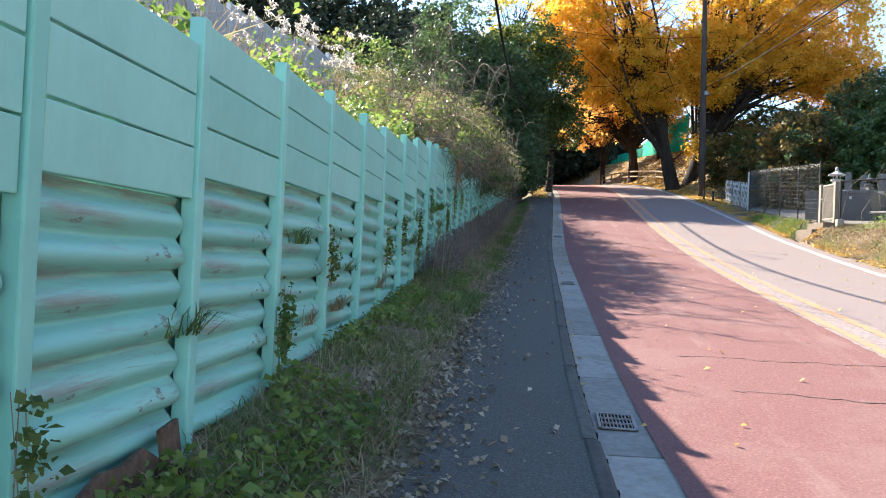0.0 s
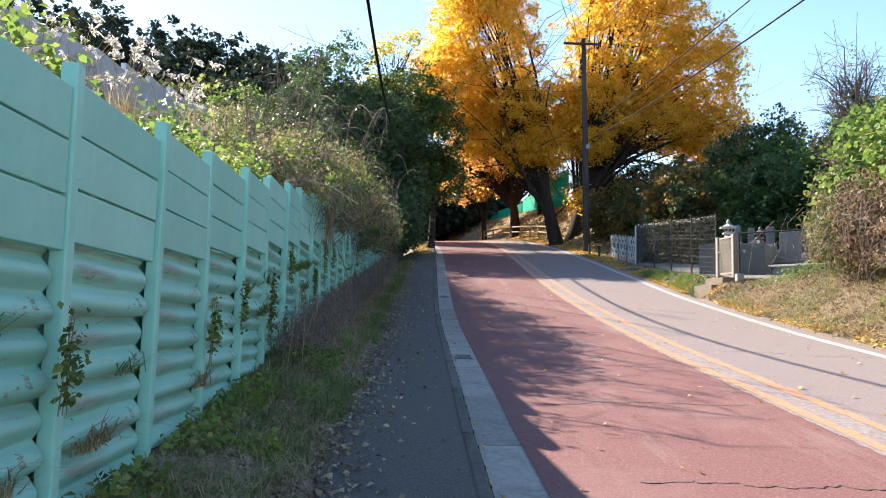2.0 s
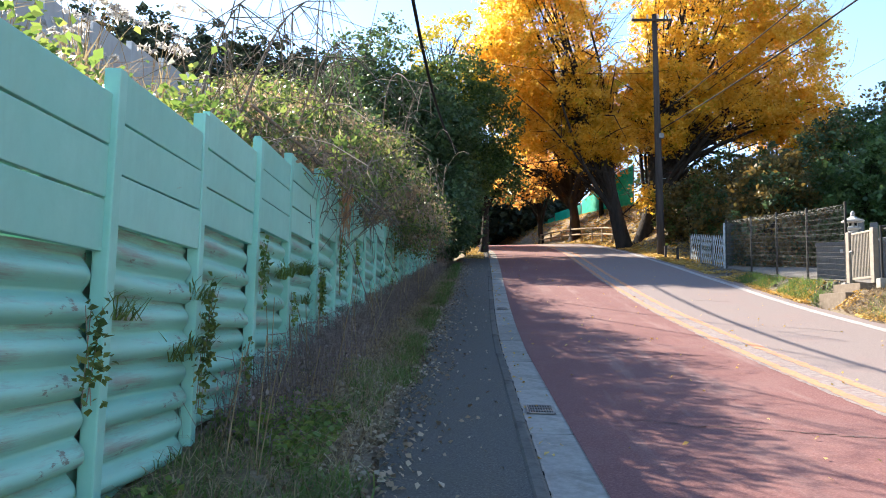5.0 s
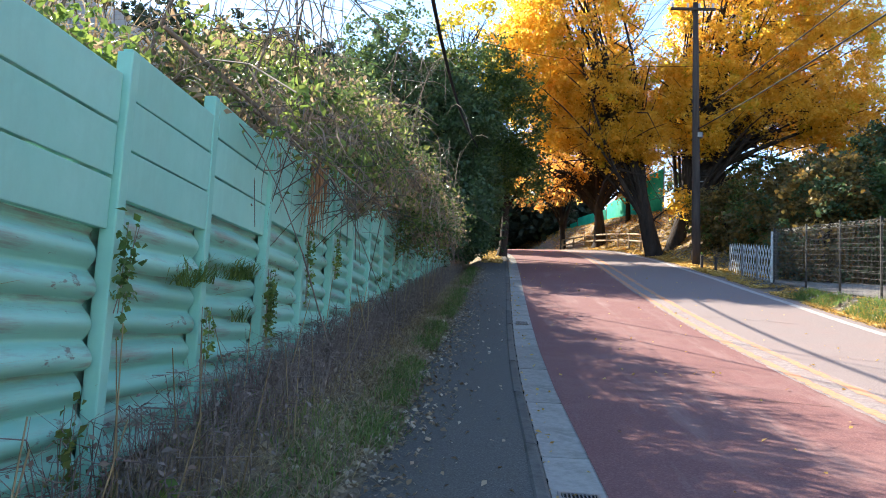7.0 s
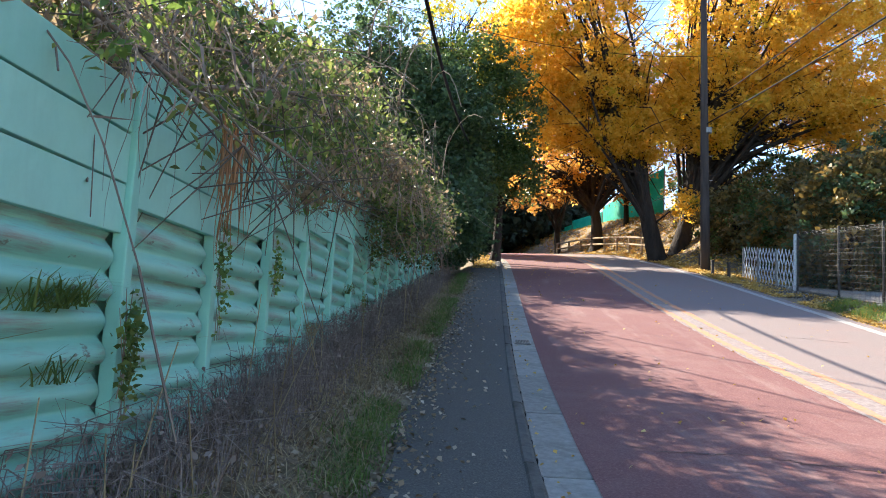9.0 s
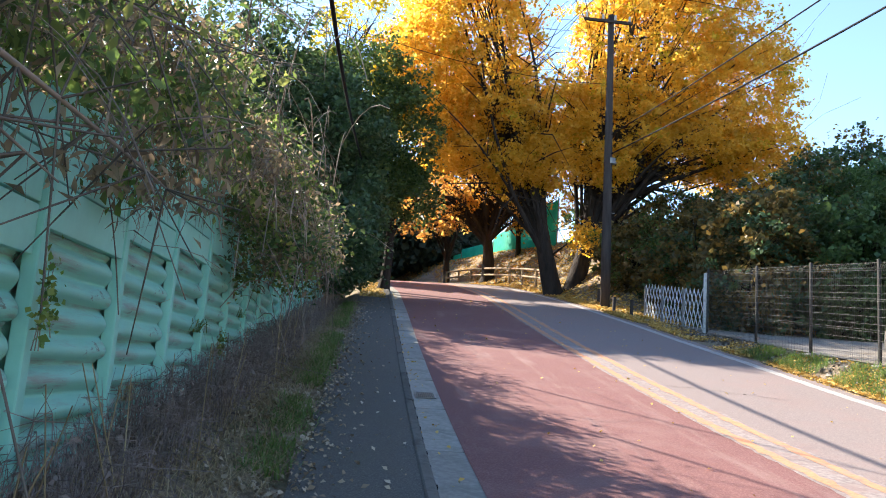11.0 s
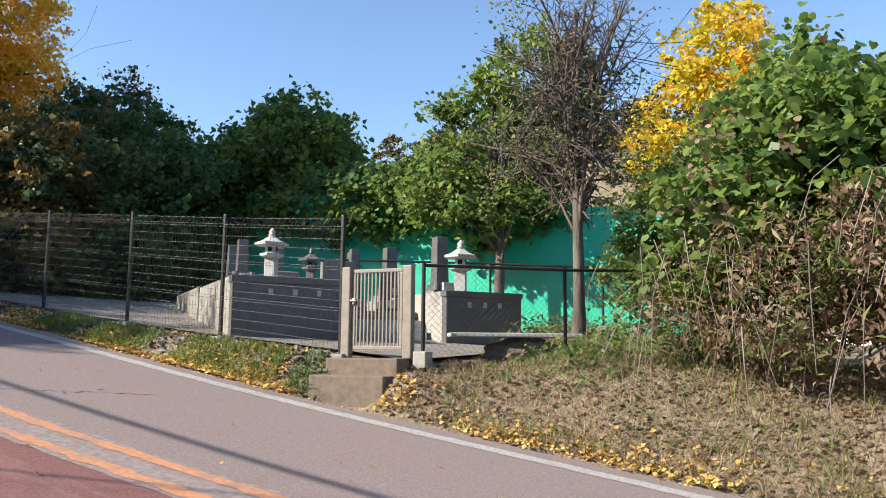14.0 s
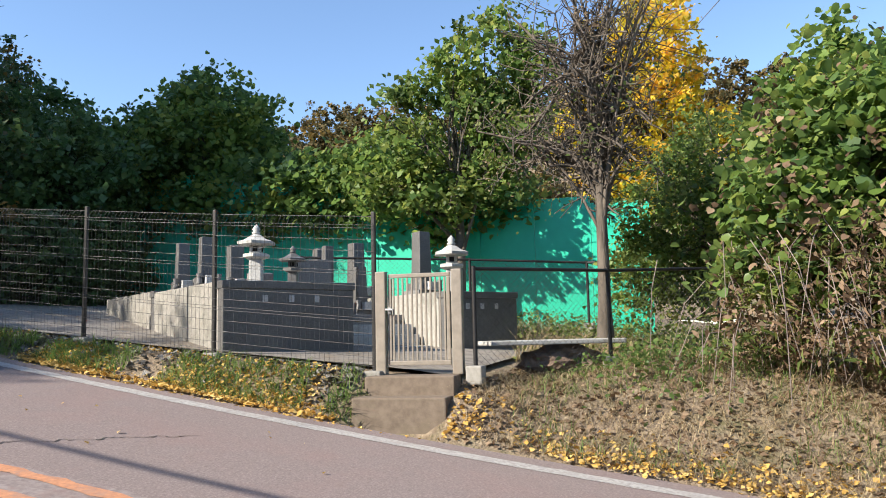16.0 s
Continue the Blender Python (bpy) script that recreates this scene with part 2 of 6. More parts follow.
M["orange_leaf"] = leafy("orange_leaf", (0.58, 0.27, 0.05), (0.76, 0.40, 0.09), (0.86, 0.55, 0.15), 0.74)
M["evergreen"] = leafy("evergreen", (0.036, 0.066, 0.022), (0.075, 0.128, 0.036), (0.145, 0.20, 0.055), 0.45, 0.4)
M["evergreen_deep"] = leafy("evergreen_deep", (0.04, 0.074, 0.033), (0.08, 0.135, 0.055), (0.14, 0.20, 0.07), 0.48, 0.4)
M["mixed_leaf"] = leafy("mixed_leaf", (0.055, 0.095, 0.025), (0.14, 0.195, 0.05), (0.32, 0.32, 0.085), 0.58)
M["rusty_leaf"] = leafy("rusty_leaf", (0.07, 0.075, 0.024), (0.17, 0.125, 0.04), (0.38, 0.22, 0.05), 0.5)
M["kudzu"] = leafy("kudzu", (0.075, 0.145, 0.036), (0.14, 0.225, 0.06), (0.245, 0.325, 0.085), 0.58, 0.42)
M["kudzu_bright"] = leafy("kudzu_bright", (0.10, 0.18, 0.04), (0.19, 0.28, 0.06), (0.36, 0.38, 0.09), 0.5, 0.45)
# kudzu green with shade put into it, mainly for cores and dim hedge shrubs
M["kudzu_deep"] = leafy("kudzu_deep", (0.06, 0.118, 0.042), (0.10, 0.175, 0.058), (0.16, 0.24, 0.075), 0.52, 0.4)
M["dry_leaf"] = leafy("dry_leaf", (0.15, 0.10, 0.06), (0.33, 0.235, 0.14), (0.52, 0.41, 0.26), 0.52, 0.8)
M["dead_leaf"] = leafy("dead_leaf", (0.095, 0.06, 0.038), (0.225, 0.15, 0.095), (0.44, 0.32, 0.21), 0.35, 0.85)
M["dry_stalk"] = leafy("dry_stalk", (0.13, 0.10, 0.085), (0.25, 0.195, 0.155), (0.42, 0.34, 0.26), 0.2, 0.9)
M["brush"] = leafy("brush", (0.14, 0.11, 0.098), (0.25, 0.20, 0.178), (0.40, 0.33, 0.285), 0.2, 0.9)
M["strand_orange"] = leafy("strand_orange", (0.22, 0.10, 0.045), (0.38, 0.18, 0.08), (0.52, 0.28, 0.14), 0.2, 0.85)
M["straw"] = leafy("straw", (0.23, 0.165, 0.09), (0.40, 0.305, 0.175), (0.56, 0.46, 0.29), 0.35, 0.85)
M["grass"] = leafy("grass", (0.085, 0.14, 0.035), (0.15, 0.24, 0.055), (0.27, 0.33, 0.095), 0.45, 0.6)
M["fallen_yellow"] = leafy("fallen_yellow", (0.40, 0.22, 0.05), (0.62, 0.39, 0.10), (0.72, 0.54, 0.22), 0.2, 0.7)
M["fallen_pale"] = leafy("fallen_pale", (0.16, 0.105, 0.06), (0.32, 0.24, 0.16), (0.56, 0.48, 0.37), 0.1, 0.8)
M["hill_leaf"] = leafy("hill_leaf", (0.03, 0.04, 0.018), (0.10, 0.085, 0.035), (0.20, 0.13, 0.06), 0.2, 0.8)
M["conifer"] = leafy("conifer", (0.02, 0.034, 0.022), (0.04, 0.058, 0.036), (0.075, 0.09, 0.05), 0.2, 0.7)
M["plume"] = leafy("plume", (0.50, 0.46, 0.42), (0.66, 0.62, 0.56), (0.80, 0.76, 0.70), 0.5, 0.8)


# ---- mesh helpers ----
def mesh_from(name, verts, faces, mat, smooth=False):
    """A mesh from arrays of vertices and of faces, all with as many corners."""
    verts, faces = np.asarray(verts, dtype=np.float32), np.asarray(faces, dtype=np.int32)
    me = bpy.data.meshes.new(name)
    k = faces.shape[1]
    me.vertices.add(len(verts))
    me.vertices.foreach_set("co", verts.ravel())
    me.loops.add(faces.size)
    me.loops.foreach_set("vertex_index", faces.ravel())
    me.polygons.add(len(faces))
    me.polygons.foreach_set("loop_start", np.arange(0, faces.size, k, dtype=np.int32))
    if smooth:
        me.polygons.foreach_set("use_smooth", np.ones(len(faces), dtype=bool))
    me.update(calc_edges=True)
    me.materials.append(M[mat])
    return me


def solid(name, verts, faces, mat, parent=None, label="", kind="", smooth=False, place=None):
    ob = new(name, mesh_from(name, verts, faces, mat, smooth))
    if place is not None:
        ob.matrix_world = place
    if parent is not None:
        ob.parent = parent
    return tagged(ob, label, kind=kind)


def part(name, bm, mat, parent, label="", place=None, smooth=False):
    me = bpy.data.meshes.new(name)
    if smooth:
        for f in bm.faces:
            f.smooth = True
    bm.to_mesh(me)
    bm.free()
    me.materials.append(M[mat])
    ob = new(name, me)
    if place is not None:
        ob.matrix_basis = place
    ob.parent = parent
    return tagged(ob, label)


def again(ob, name, place):
    """Another object on the same mesh, under the same parent."""
    o = new(name, ob.data)
    o.parent = ob.parent
    o.matrix_basis = place
    return o


def thing(name, x, y, z, label, category, group="", rz=0.0):
    e = new(name)
    e.empty_display_size = 0.1
    e.matrix_world = pose(x, y, z, 0, 0, rz)
    return tagged(e, label, category, group)


def box(sx, sy, sz, bevel=0.01, at=(0, 0, 0), bm=None, rz=0.0):
    """A bevelled box whose base is centred at the point given."""
    bm2 = bmesh.new()
    bmesh.ops.create_cube(bm2, size=1)
    bmesh.ops.scale(bm2, vec=(sx, sy, sz), verts=bm2.verts)
    if bevel:
        bmesh.ops.bevel(bm2, geom=bm2.edges[:], offset=bevel, segments=2, affect="EDGES", profile=0.6)
    bmesh.ops.transform(bm2, matrix=Matrix.Translation((at[0], at[1], at[2] + sz / 2)) @ pose(0, 0, 0, 0, 0, rz), verts=bm2.verts)
    if bm is None:
        return bm2
    me = bpy.data.meshes.new("tmp")
    bm2.to_mesh(me)
    bm2.free()
    bm.from_mesh(me)
    bpy.data.meshes.remove(me)
    return bm


def lathe(profile, n=24, bm=None):
    """A turned solid from (radius, height) pairs; n=6 or 4 gives a faceted one."""
    bm = bm or bmesh.new()
    rings = []
    for r, z in profile:
        rings.append([bm.verts.new((r * math.cos(2 * math.pi * i / n), r * math.sin(2 * math.pi * i / n), z)) for i in range(n)])
    for a, b in zip(rings, rings[1:]):
        for i in range(n):
            bm.faces.new((a[i], a[(i + 1) % n], b[(i + 1) % n], b[i]))
    bm.faces.new(list(reversed(rings[0])))
    bm.faces.new(rings[-1])
    return bm


def tubes(segments, sides=6):
    """Tapered tubes along (p0, p1, r0, r1) segments, as arrays."""
    seg = np.array([(*a, *b, r, s) for a, b, r, s in segments], dtype=np.float64)
    p0, p1, r0, r1 = seg[:, 0:3], seg[:, 3:6], seg[:, 6], seg[:, 7]
    d = p1 - p0
    d /= np.maximum(np.linalg.norm(d, axis=1, keepdims=True), 1e-9)
    ref = np.where(np.abs(d[:, 2:3]) > 0.9, np.array([[1.0, 0, 0]]), np.array([[0, 0, 1.0]]))
    u = np.cross(d, ref)
    u /= np.linalg.norm(u, axis=1, keepdims=True)
    v = np.cross(d, u)
    ang = np.arange(sides) * 2 * np.pi / sides
    ring = np.cos(ang)[None, :, None] * u[:, None, :] + np.sin(ang)[None, :, None] * v[:, None, :]
    a = p0[:, None, :] + ring * r0[:, None, None]
    b = p1[:, None, :] + ring * r1[:, None, None]
    verts = np.concatenate([a, b], axis=1).reshape(-1, 3)
    base = (np.arange(len(seg)) * 2 * sides)[:, None, None]
    i = np.arange(sides)
    f = np.stack([i, (i + 1) % sides, sides + (i + 1) % sides, sides + i], axis=1)[None] + base
    return verts, f.reshape(-1, 4)


def rods(name, segments, mat, parent=None, sides=6, label="", kind="", smooth=True):
    v, f = tubes(segments, sides)
    return solid(name, v, f, mat, parent, label, kind, smooth)


def pipe(points, radii, sides=6):
    """One unbroken tapered tube along the points."""
    p = np.asarray(points, float)
    d = np.gradient(p, axis=0)
    d /= np.linalg.norm(d, axis=1, keepdims=True)
    ref = np.array([0.3, 0.2, 0.93]) if abs(d[0, 2]) < 0.8 else np.array([1.0, 0.1, 0])
    u = np.cross(d, ref)
    u /= np.linalg.norm(u, axis=1, keepdims=True)
    w = np.cross(d, u)
    a = np.arange(sides) * 2 * np.pi / sides
    r = np.broadcast_to(np.asarray(radii, float), (len(p),))[:, None, None]
    v = p[:, None] + r * (np.cos(a)[None, :, None] * u[:, None] + np.sin(a)[None, :, None] * w[:, None])
    i = np.arange(len(p) * sides).reshape(len(p), sides)
    j = np.roll(i, -1, axis=1)
    return v.reshape(-1, 3), np.stack([i[:-1], j[:-1], j[1:], i[1:]], axis=-1).reshape(-1, 4)


rng = np.random.default_rng(7)


def leaves(centres, size, aspect=0.7, up=0.3, droop=0.0, jitter=0.35, fold=0.15):
    """Rhombic leaves, slightly folded, at the centres; up: how far they face the sky."""
    n = len(centres)
    nrm = rng.normal(size=(n, 3))
    nrm /= np.linalg.norm(nrm, axis=1, keepdims=True)
    nrm[:, 2] = np.abs(nrm[:, 2]) * (1 - up) + up * 1.2
    nrm /= np.linalg.norm(nrm, axis=1, keepdims=True)
    t = rng.normal(size=(n, 3))
    t[:, 2] -= droop
    t -= nrm * np.sum(t * nrm, axis=1, keepdims=True)
    t /= np.maximum(np.linalg.norm(t, axis=1, keepdims=True), 1e-9)
    s = np.cross(nrm, t)
    L = (size * (1 + jitter * rng.normal(size=n)).clip(0.45, 1.7))[:, None]
    W = L * aspect * 0.5
    c = np.asarray(centres)
    v = np.stack([c - t * L * 0.5, c + s * W + nrm * L * fold + t * L * 0.08, c + t * L * 0.5, c - s * W + nrm * L * fold + t * L * 0.08], axis=1).reshape(-1, 3)
    f = np.arange(4 * n).reshape(n, 4)
    return v, f


def lobed(centres, size, up=0.5, droop=0.6):
    """Large broad leaves: eight-cornered, folded along the midrib."""
    n = len(centres)
    nrm = rng.normal(size=(n, 3))
    nrm /= np.linalg.norm(nrm, axis=1, keepdims=True)
    nrm[:, 2] = np.abs(nrm[:, 2]) * (1 - up) + up
    nrm /= np.linalg.norm(nrm, axis=1, keepdims=True)
    t = rng.normal(size=(n, 3))
    t[:, 2] -= droop
    t -= nrm * np.sum(t * nrm, axis=1, keepdims=True)
    t /= np.maximum(np.linalg.norm(t, axis=1, keepdims=True), 1e-9)
    s = np.cross(nrm, t)
    L = (size * (1 + 0.28 * rng.normal(size=n)).clip(0.5, 1.6))[:, None]
    c = np.asarray(centres)
    shape = [(0.0, -0.42, 0.0), (0.34, -0.44, 0.08), (0.50, -0.10, 0.13), (0.34, 0.27, 0.08), (0.0, 0.56, -0.04), (-0.34, 0.27, 0.08), (-0.50, -0.10, 0.13), (-0.34, -0.44, 0.08)]
    v = np.stack([c + s * L * a + t * L * b + nrm * L * h for a, b, h in shape], axis=1)
    k = np.arange(n)[:, None] * 8
    quads = np.concatenate([k + np.array([[0, 1, 2, 3]]), k + np.array([[0, 3, 4, 5]]), k + np.array([[0, 5, 6, 7]])], axis=0)
    return v.reshape(-1, 3), quads


def blob_points(n, centres, radii, shell=0.55):
    """Points in and near the skins of ellipsoids; an uneven mass."""
    centres, radii = np.asarray(centres, float), np.asarray(radii, float)
    if radii.ndim == 1:
        radii = np.stack([radii] * 3, axis=1)
    w = (radii[:, 0] * radii[:, 1] * radii[:, 2]) ** (2 / 3)
    k = rng.choice(len(centres), size=n, p=w / w.sum())
    d = rng.normal(size=(n, 3))
    d /= np.linalg.norm(d, axis=1, keepdims=True)
    r = (shell + (1 - shell) * rng.random(n) ** 0.7)[:, None]
    r *= 1 + 0.08 * rng.normal(size=(n, 1))
    return centres[k] + d * r * radii[k]


def clumpy(n, centres, radii, clump=0.5, per=40, shell=0.6):
    """Leaves gathered in small clumps over a mass, with gaps between."""
    heads = blob_points(max(3, n // per), centres, radii, shell)
    k = rng.integers(0, len(heads), n)
    return heads[k] + rng.normal(size=(n, 3)) * clump * (0.6 + 0.8 * rng.random(len(heads)))[k][:, None] * np.array([0.55, 0.55, 0.4])


def blades(roots, length, width, lean=0.35, mat_curve=0.5):
    """Grass blades: two bent quads each."""
    n = len(roots)
    a = rng.random(n) * 2 * np.pi
    d = np.stack([np.cos(a), np.sin(a), np.zeros(n)], axis=1)
    side = np.stack([-np.sin(a), np.cos(a), np.zeros(n)], axis=1)
    L = (length * (0.5 + rng.random(n)))[:, None]
    ln = (lean * (0.3 + 1.4 * rng.random(n)))[:, None]
    r = np.asarray(roots)
    up = np.array([[0, 0, 1.0]])
    mid = r + up * L * 0.55 + d * L * ln * 0.4
    tip = r + up * L * (0.95 - 0.3 * ln) + d * L * ln * 1.1
    W = (width * (0.6 + 0.8 * rng.random(n)))[:, None] * 0.5
    v = np.stack([r - side * W, r + side * W, mid + side * W * 0.8, mid - side * W * 0.8, tip + side * W * 0.15, tip - side * W * 0.15], axis=1).reshape(-1, 3)
    k = np.arange(n)[:, None] * 6
    f = np.concatenate([k + np.array([[0, 1, 2, 3]]), k + np.array([[3, 2, 4, 5]])], axis=0)
    return v, f


def join(*meshes):
    vs, fs, o = [], [], 0
    for v, f in meshes:
        vs.append(v)
        fs.append(f + o)
        o += len(v)
    return np.concatenate(vs), np.concatenate(fs)


# ---- the lie of the land ----
KNOTS_Y = [-60, -20, -5, 0, 5.5, 10.3, 13.6, 16.8, 20, 23.4, 30, 42, 50, 57, 64, 75, 120]
KNOTS_Z = [-5.2, -1.8, -0.44, 0.01, 0.43, 0.865, 1.15, 1.472, 1.86, 2.28, 3.28, 5.25, 6.45, 7.2, 7.5, 7.6, 7.6]


def sstep(a, b, x):
    t = np.clip((np.asarray(x, float) - a) / (b - a), 0, 1)
    return t * t * (3 - 2 * t)


def kerb_z(y):
    """Height of the road along the kerb."""
    y = np.asarray(y, float)
    return sum(np.interp(y + d, KNOTS_Y, KNOTS_Z) for d in (-2, -1, 0, 1, 2)) / 5


def bend(y):
    """How far the road swings to the left, past the straight."""
    y = np.asarray(y, float)
    return -0.0065 * np.clip(y - 40, 0, 32) ** 2 - 0.0065 * 64 * np.clip(y - 72, 0, 200)


def drift(y):
    """How the kerb swings along the road."""
    return np.interp(np.asarray(y, float), [-10, 0, 4.15, 5.4, 6.9, 9.3, 11, 15, 17.5, 20.5, 24, 29, 34], [0.56, 0.29, 0.145, 0.08, 0.04, 0.0, -0.01, -0.06, -0.11, -0.125, -0.11, -0.085, -0.06]) + bend(y)


def fence_x(y):
    """Line of the green fence's face."""
    return np.interp(np.asarray(y, float), [-8, 3.5, 6, 8.65, 11.2, 13.75, 17, 20, 40], [-1.25, -1.62, -1.71, -1.81, -1.88, -1.955, -2.0, -2.0, -2.05]) - 0.05


def fence_joint(y):
    """Seam between the fence's metal sheets and its concrete panels, at the posts."""
    return np.interp(np.asarray(y, float), [-20, 3.51, 6.06, 7.4, 8.65, 9.9, 11.2, 12.46, 13.75, 14.95, 18.5, 19.86, 60],
                     [-0.15, 1.73, 1.95, 2.01, 2.10, 2.22, 2.37, 2.52, 2.69, 2.80, 3.18, 3.33, 7.85])


def fence_top(y):
    """Top of the green fence's posts."""
    return fence_joint(y) + 0.87


def fence_z(y):
    """Ground at the foot of the green fence."""
    return fence_joint(y) - 1.2


def verge_x(x, y):
    """Moves a place on the straight verge to the verge as it lies, from the fence to the footway."""
    k = np.clip((np.asarray(x) + 2.05) / 1.25, 0, 1)
    return x + (1 - k) * (fence_x(y) + 2.05) + k * drift(y)


def edge_x(y):
    """Right-hand edge of the asphalt."""
    y = np.asarray(y, float)
    return np.interp(y, [-20, 28, 34, 40, 46], [5.03, 6.758, 6.75, 6.55, 6.35]) + bend(y) + 0.25


def road_z(x, y):
    return kerb_z(y) + 0.036 * (np.asarray(x, float) - 0.2 - bend(y))


def ground_z(x, y):
    """Open ground, all over."""
    x, y = np.asarray(x, float), np.asarray(y, float)
    zr = road_z(edge_x(y), y)
    u = x - edge_x(y)
    yard = np.interp(y, [23.4, 25.5, 27.5, 29.7, 32.5], [0.45, 0.33, 0.22, 0.15, 0.04]) * sstep(0.05, 0.7, u) + 0.035 * np.clip(u - 0.7, 0, 30)
    yard = yard * (1 - sstep(31, 36, y)) + sstep(31, 36, y) * (0.05 * sstep(0, 1, u) + 2.7 * sstep(0.2, 5.0, u) * sstep(37.5, 45, y) - 0.15 * sstep(0.5, 2, u) * (1 - sstep(37, 40, y)))
    bank = 0.95 * sstep(0.0, 2.6, u) + 0.06 * np.clip(u - 2.6, 0, 30)
    k = sstep(21.2, 22.6, y - 0.18 * np.clip(u - 1, 0, 6) * -4)
    right = zr - 0.01 + bank * (1 - k) + yard * k
    right = right - 0.22 * sstep(22.3, 22.5, y) * (1 - sstep(23.3, 23.5, y)) * sstep(0.0, 0.15, u) * (1 - sstep(0.8, 1.0, u))
    left_v = kerb_z(y) + 0.05
    w = 1 - sstep(0.0, 1.0, (x - fence_x(y)) / (-0.75 + drift(y) - bend(y) - fence_x(y)))
    verge = left_v * (1 - w) + fence_z(y) * w
    back = np.clip(fence_x(y) - 0.2 - x, 0, 60)
    verge = verge + 1.9 * sstep(0.0, 0.9, back) + 0.33 * np.clip(back - 0.6, 0, 14) + 0.05 * np.clip(back - 14, 0, 60)
    mid = road_z(x, y) - 0.05
    z = np.where(u > 0, right, np.where(x - drift(y) < -0.7, verge, mid))
    return z


def sheet(name, xs, ys, zf, mat, kind="structure", label="", category="", drop=0.0):
    """A ground strip over a grid; xs may be a function of y."""
    ys = np.asarray(ys, float)
    rows = []
    for y in ys:
        xx = np.asarray(xs(y) if callable(xs) else xs, float)
        rows.append(np.stack([xx, np.full(len(xx), y), zf(xx, np.full(len(xx), y))], axis=1))
    v = np.array(rows)
    h, w = v.shape[:2]
    i = np.arange(h * w).reshape(h, w)
    f = np.stack([i[:-1, :-1], i[:-1, 1:], i[1:, 1:], i[1:, :-1]], axis=-1).reshape(-1, 4)
    ob = solid(name, v.reshape(-1, 3), f, mat, smooth=True)
    return tagged(ob, label, category, kind=kind)


# ---- ground, road, pavement ----
gx = np.concatenate([[-400, -150, -60], np.arange(-30, -3, 1.5), np.arange(-3, -0.4, 0.18), [0.2, 2, 4], np.arange(5.6, 9.6, 0.16), np.arange(9.8, 30, 0.8), [40, 60, 150, 400]])
gy = np.concatenate([[-400, -120, -60, -30, -15], np.arange(-8, 46, 0.3), np.arange(46, 80, 1.0), [95, 120, 200, 420]])


def land(x, y):
    z = ground_z(x, y)
    u = np.array([noise.noise((a * 1.7, b * 1.7, 0)) * 0.05 + noise.noise((a * 6, b * 6, 3)) * 0.018 for a, b in zip(x, y)])
    off = (x > edge_x(y) + 0.12) | (x < -0.85 + drift(y) - bend(y))
    return z + np.where(off, u, 0) - np.where((x > -0.75 + drift(y)) & (x < edge_x(y)), 0.04, 0)


sheet("ground", gx, gy, land, "soil", label="bare brown soil with dry grass and leaf litter", category="ground")
ry = np.concatenate([np.arange(-30, 46, 0.5), np.arange(46, 90, 1.5)])
sheet("road", lambda y: np.linspace(0.62 + float(drift(y) - bend(y)), 3.36 + 0.012 * y, 12) + bend(y), ry, lambda x, y: road_z(x, y), "asphalt_red",
      label="worn red-coloured asphalt lane with fine cracks", category="road")
sheet("road_far_lane", lambda y: np.linspace(3.36 + 0.012 * y + bend(y), float(edge_x(y)), 12), ry, lambda x, y: road_z(x, y), "asphalt_grey",
      label="weathered brownish-grey asphalt lane", category="road")
sheet("pavement", lambda y: np.linspace(-0.78 + 0.03 * math.sin(y * 1.3) + 0.03 * math.sin(y * 3.1), 0.18, 8) + drift(y), np.arange(-30, 90, 0.25),
      lambda x, y: kerb_z(y) + 0.085 - 0.03 * np.clip(-0.6 + drift(y) - x, 0, 1), "asphalt_walk", label="dark rough asphalt footway", category="pavement")


def stripe(name, x0, x1, y0, y1, lift, mat, label, ragged=0.012, step=0.12, zf=road_z):
    ys = np.arange(y0, y1, step)
    a = np.array([x0(y) for y in ys]) + rng.normal(size=len(ys)) * ragged
    b = np.array([x1(y) for y in ys]) + rng.normal(size=len(ys)) * ragged
    v = np.stack([np.stack([a, ys, zf(a, ys) + lift], axis=1), np.stack([b, ys, zf(b, ys) + lift], axis=1)], axis=1).reshape(-1, 3)
    i = np.arange(len(ys) - 1)[:, None] * 2
    return tagged(solid(name, v, i + np.array([[0, 1, 3, 2]]), mat), label, "road marking", kind="structure")


def centre_x(y):
    return 3.36 + 0.012 * y + float(bend(y))


stripe("edge_line", lambda y: float(edge_x(y)) - 0.42, lambda y: float(edge_x(y)) - 0.24, -30, 60, 0.004, "white_paint", "worn white painted edge line", ragged=0.006)
stripe("centre_patch", lambda y: centre_x(y) - 0.26, lambda y: centre_x(y) + 0.32, -30, 60, 0.004, "pale_paint", "pale worn strip between the centre lines", ragged=0.01)
stripe("centre_line", lambda y: centre_x(y) - 0.21, lambda y: centre_x(y) - 0.09, -30, 60, 0.008, "orange_paint", "worn orange painted centre line")
stripe("centre_line", lambda y: centre_x(y) + 0.15, lambda y: centre_x(y) + 0.27, -30, 60, 0.008, "orange_paint", "worn orange painted centre line")

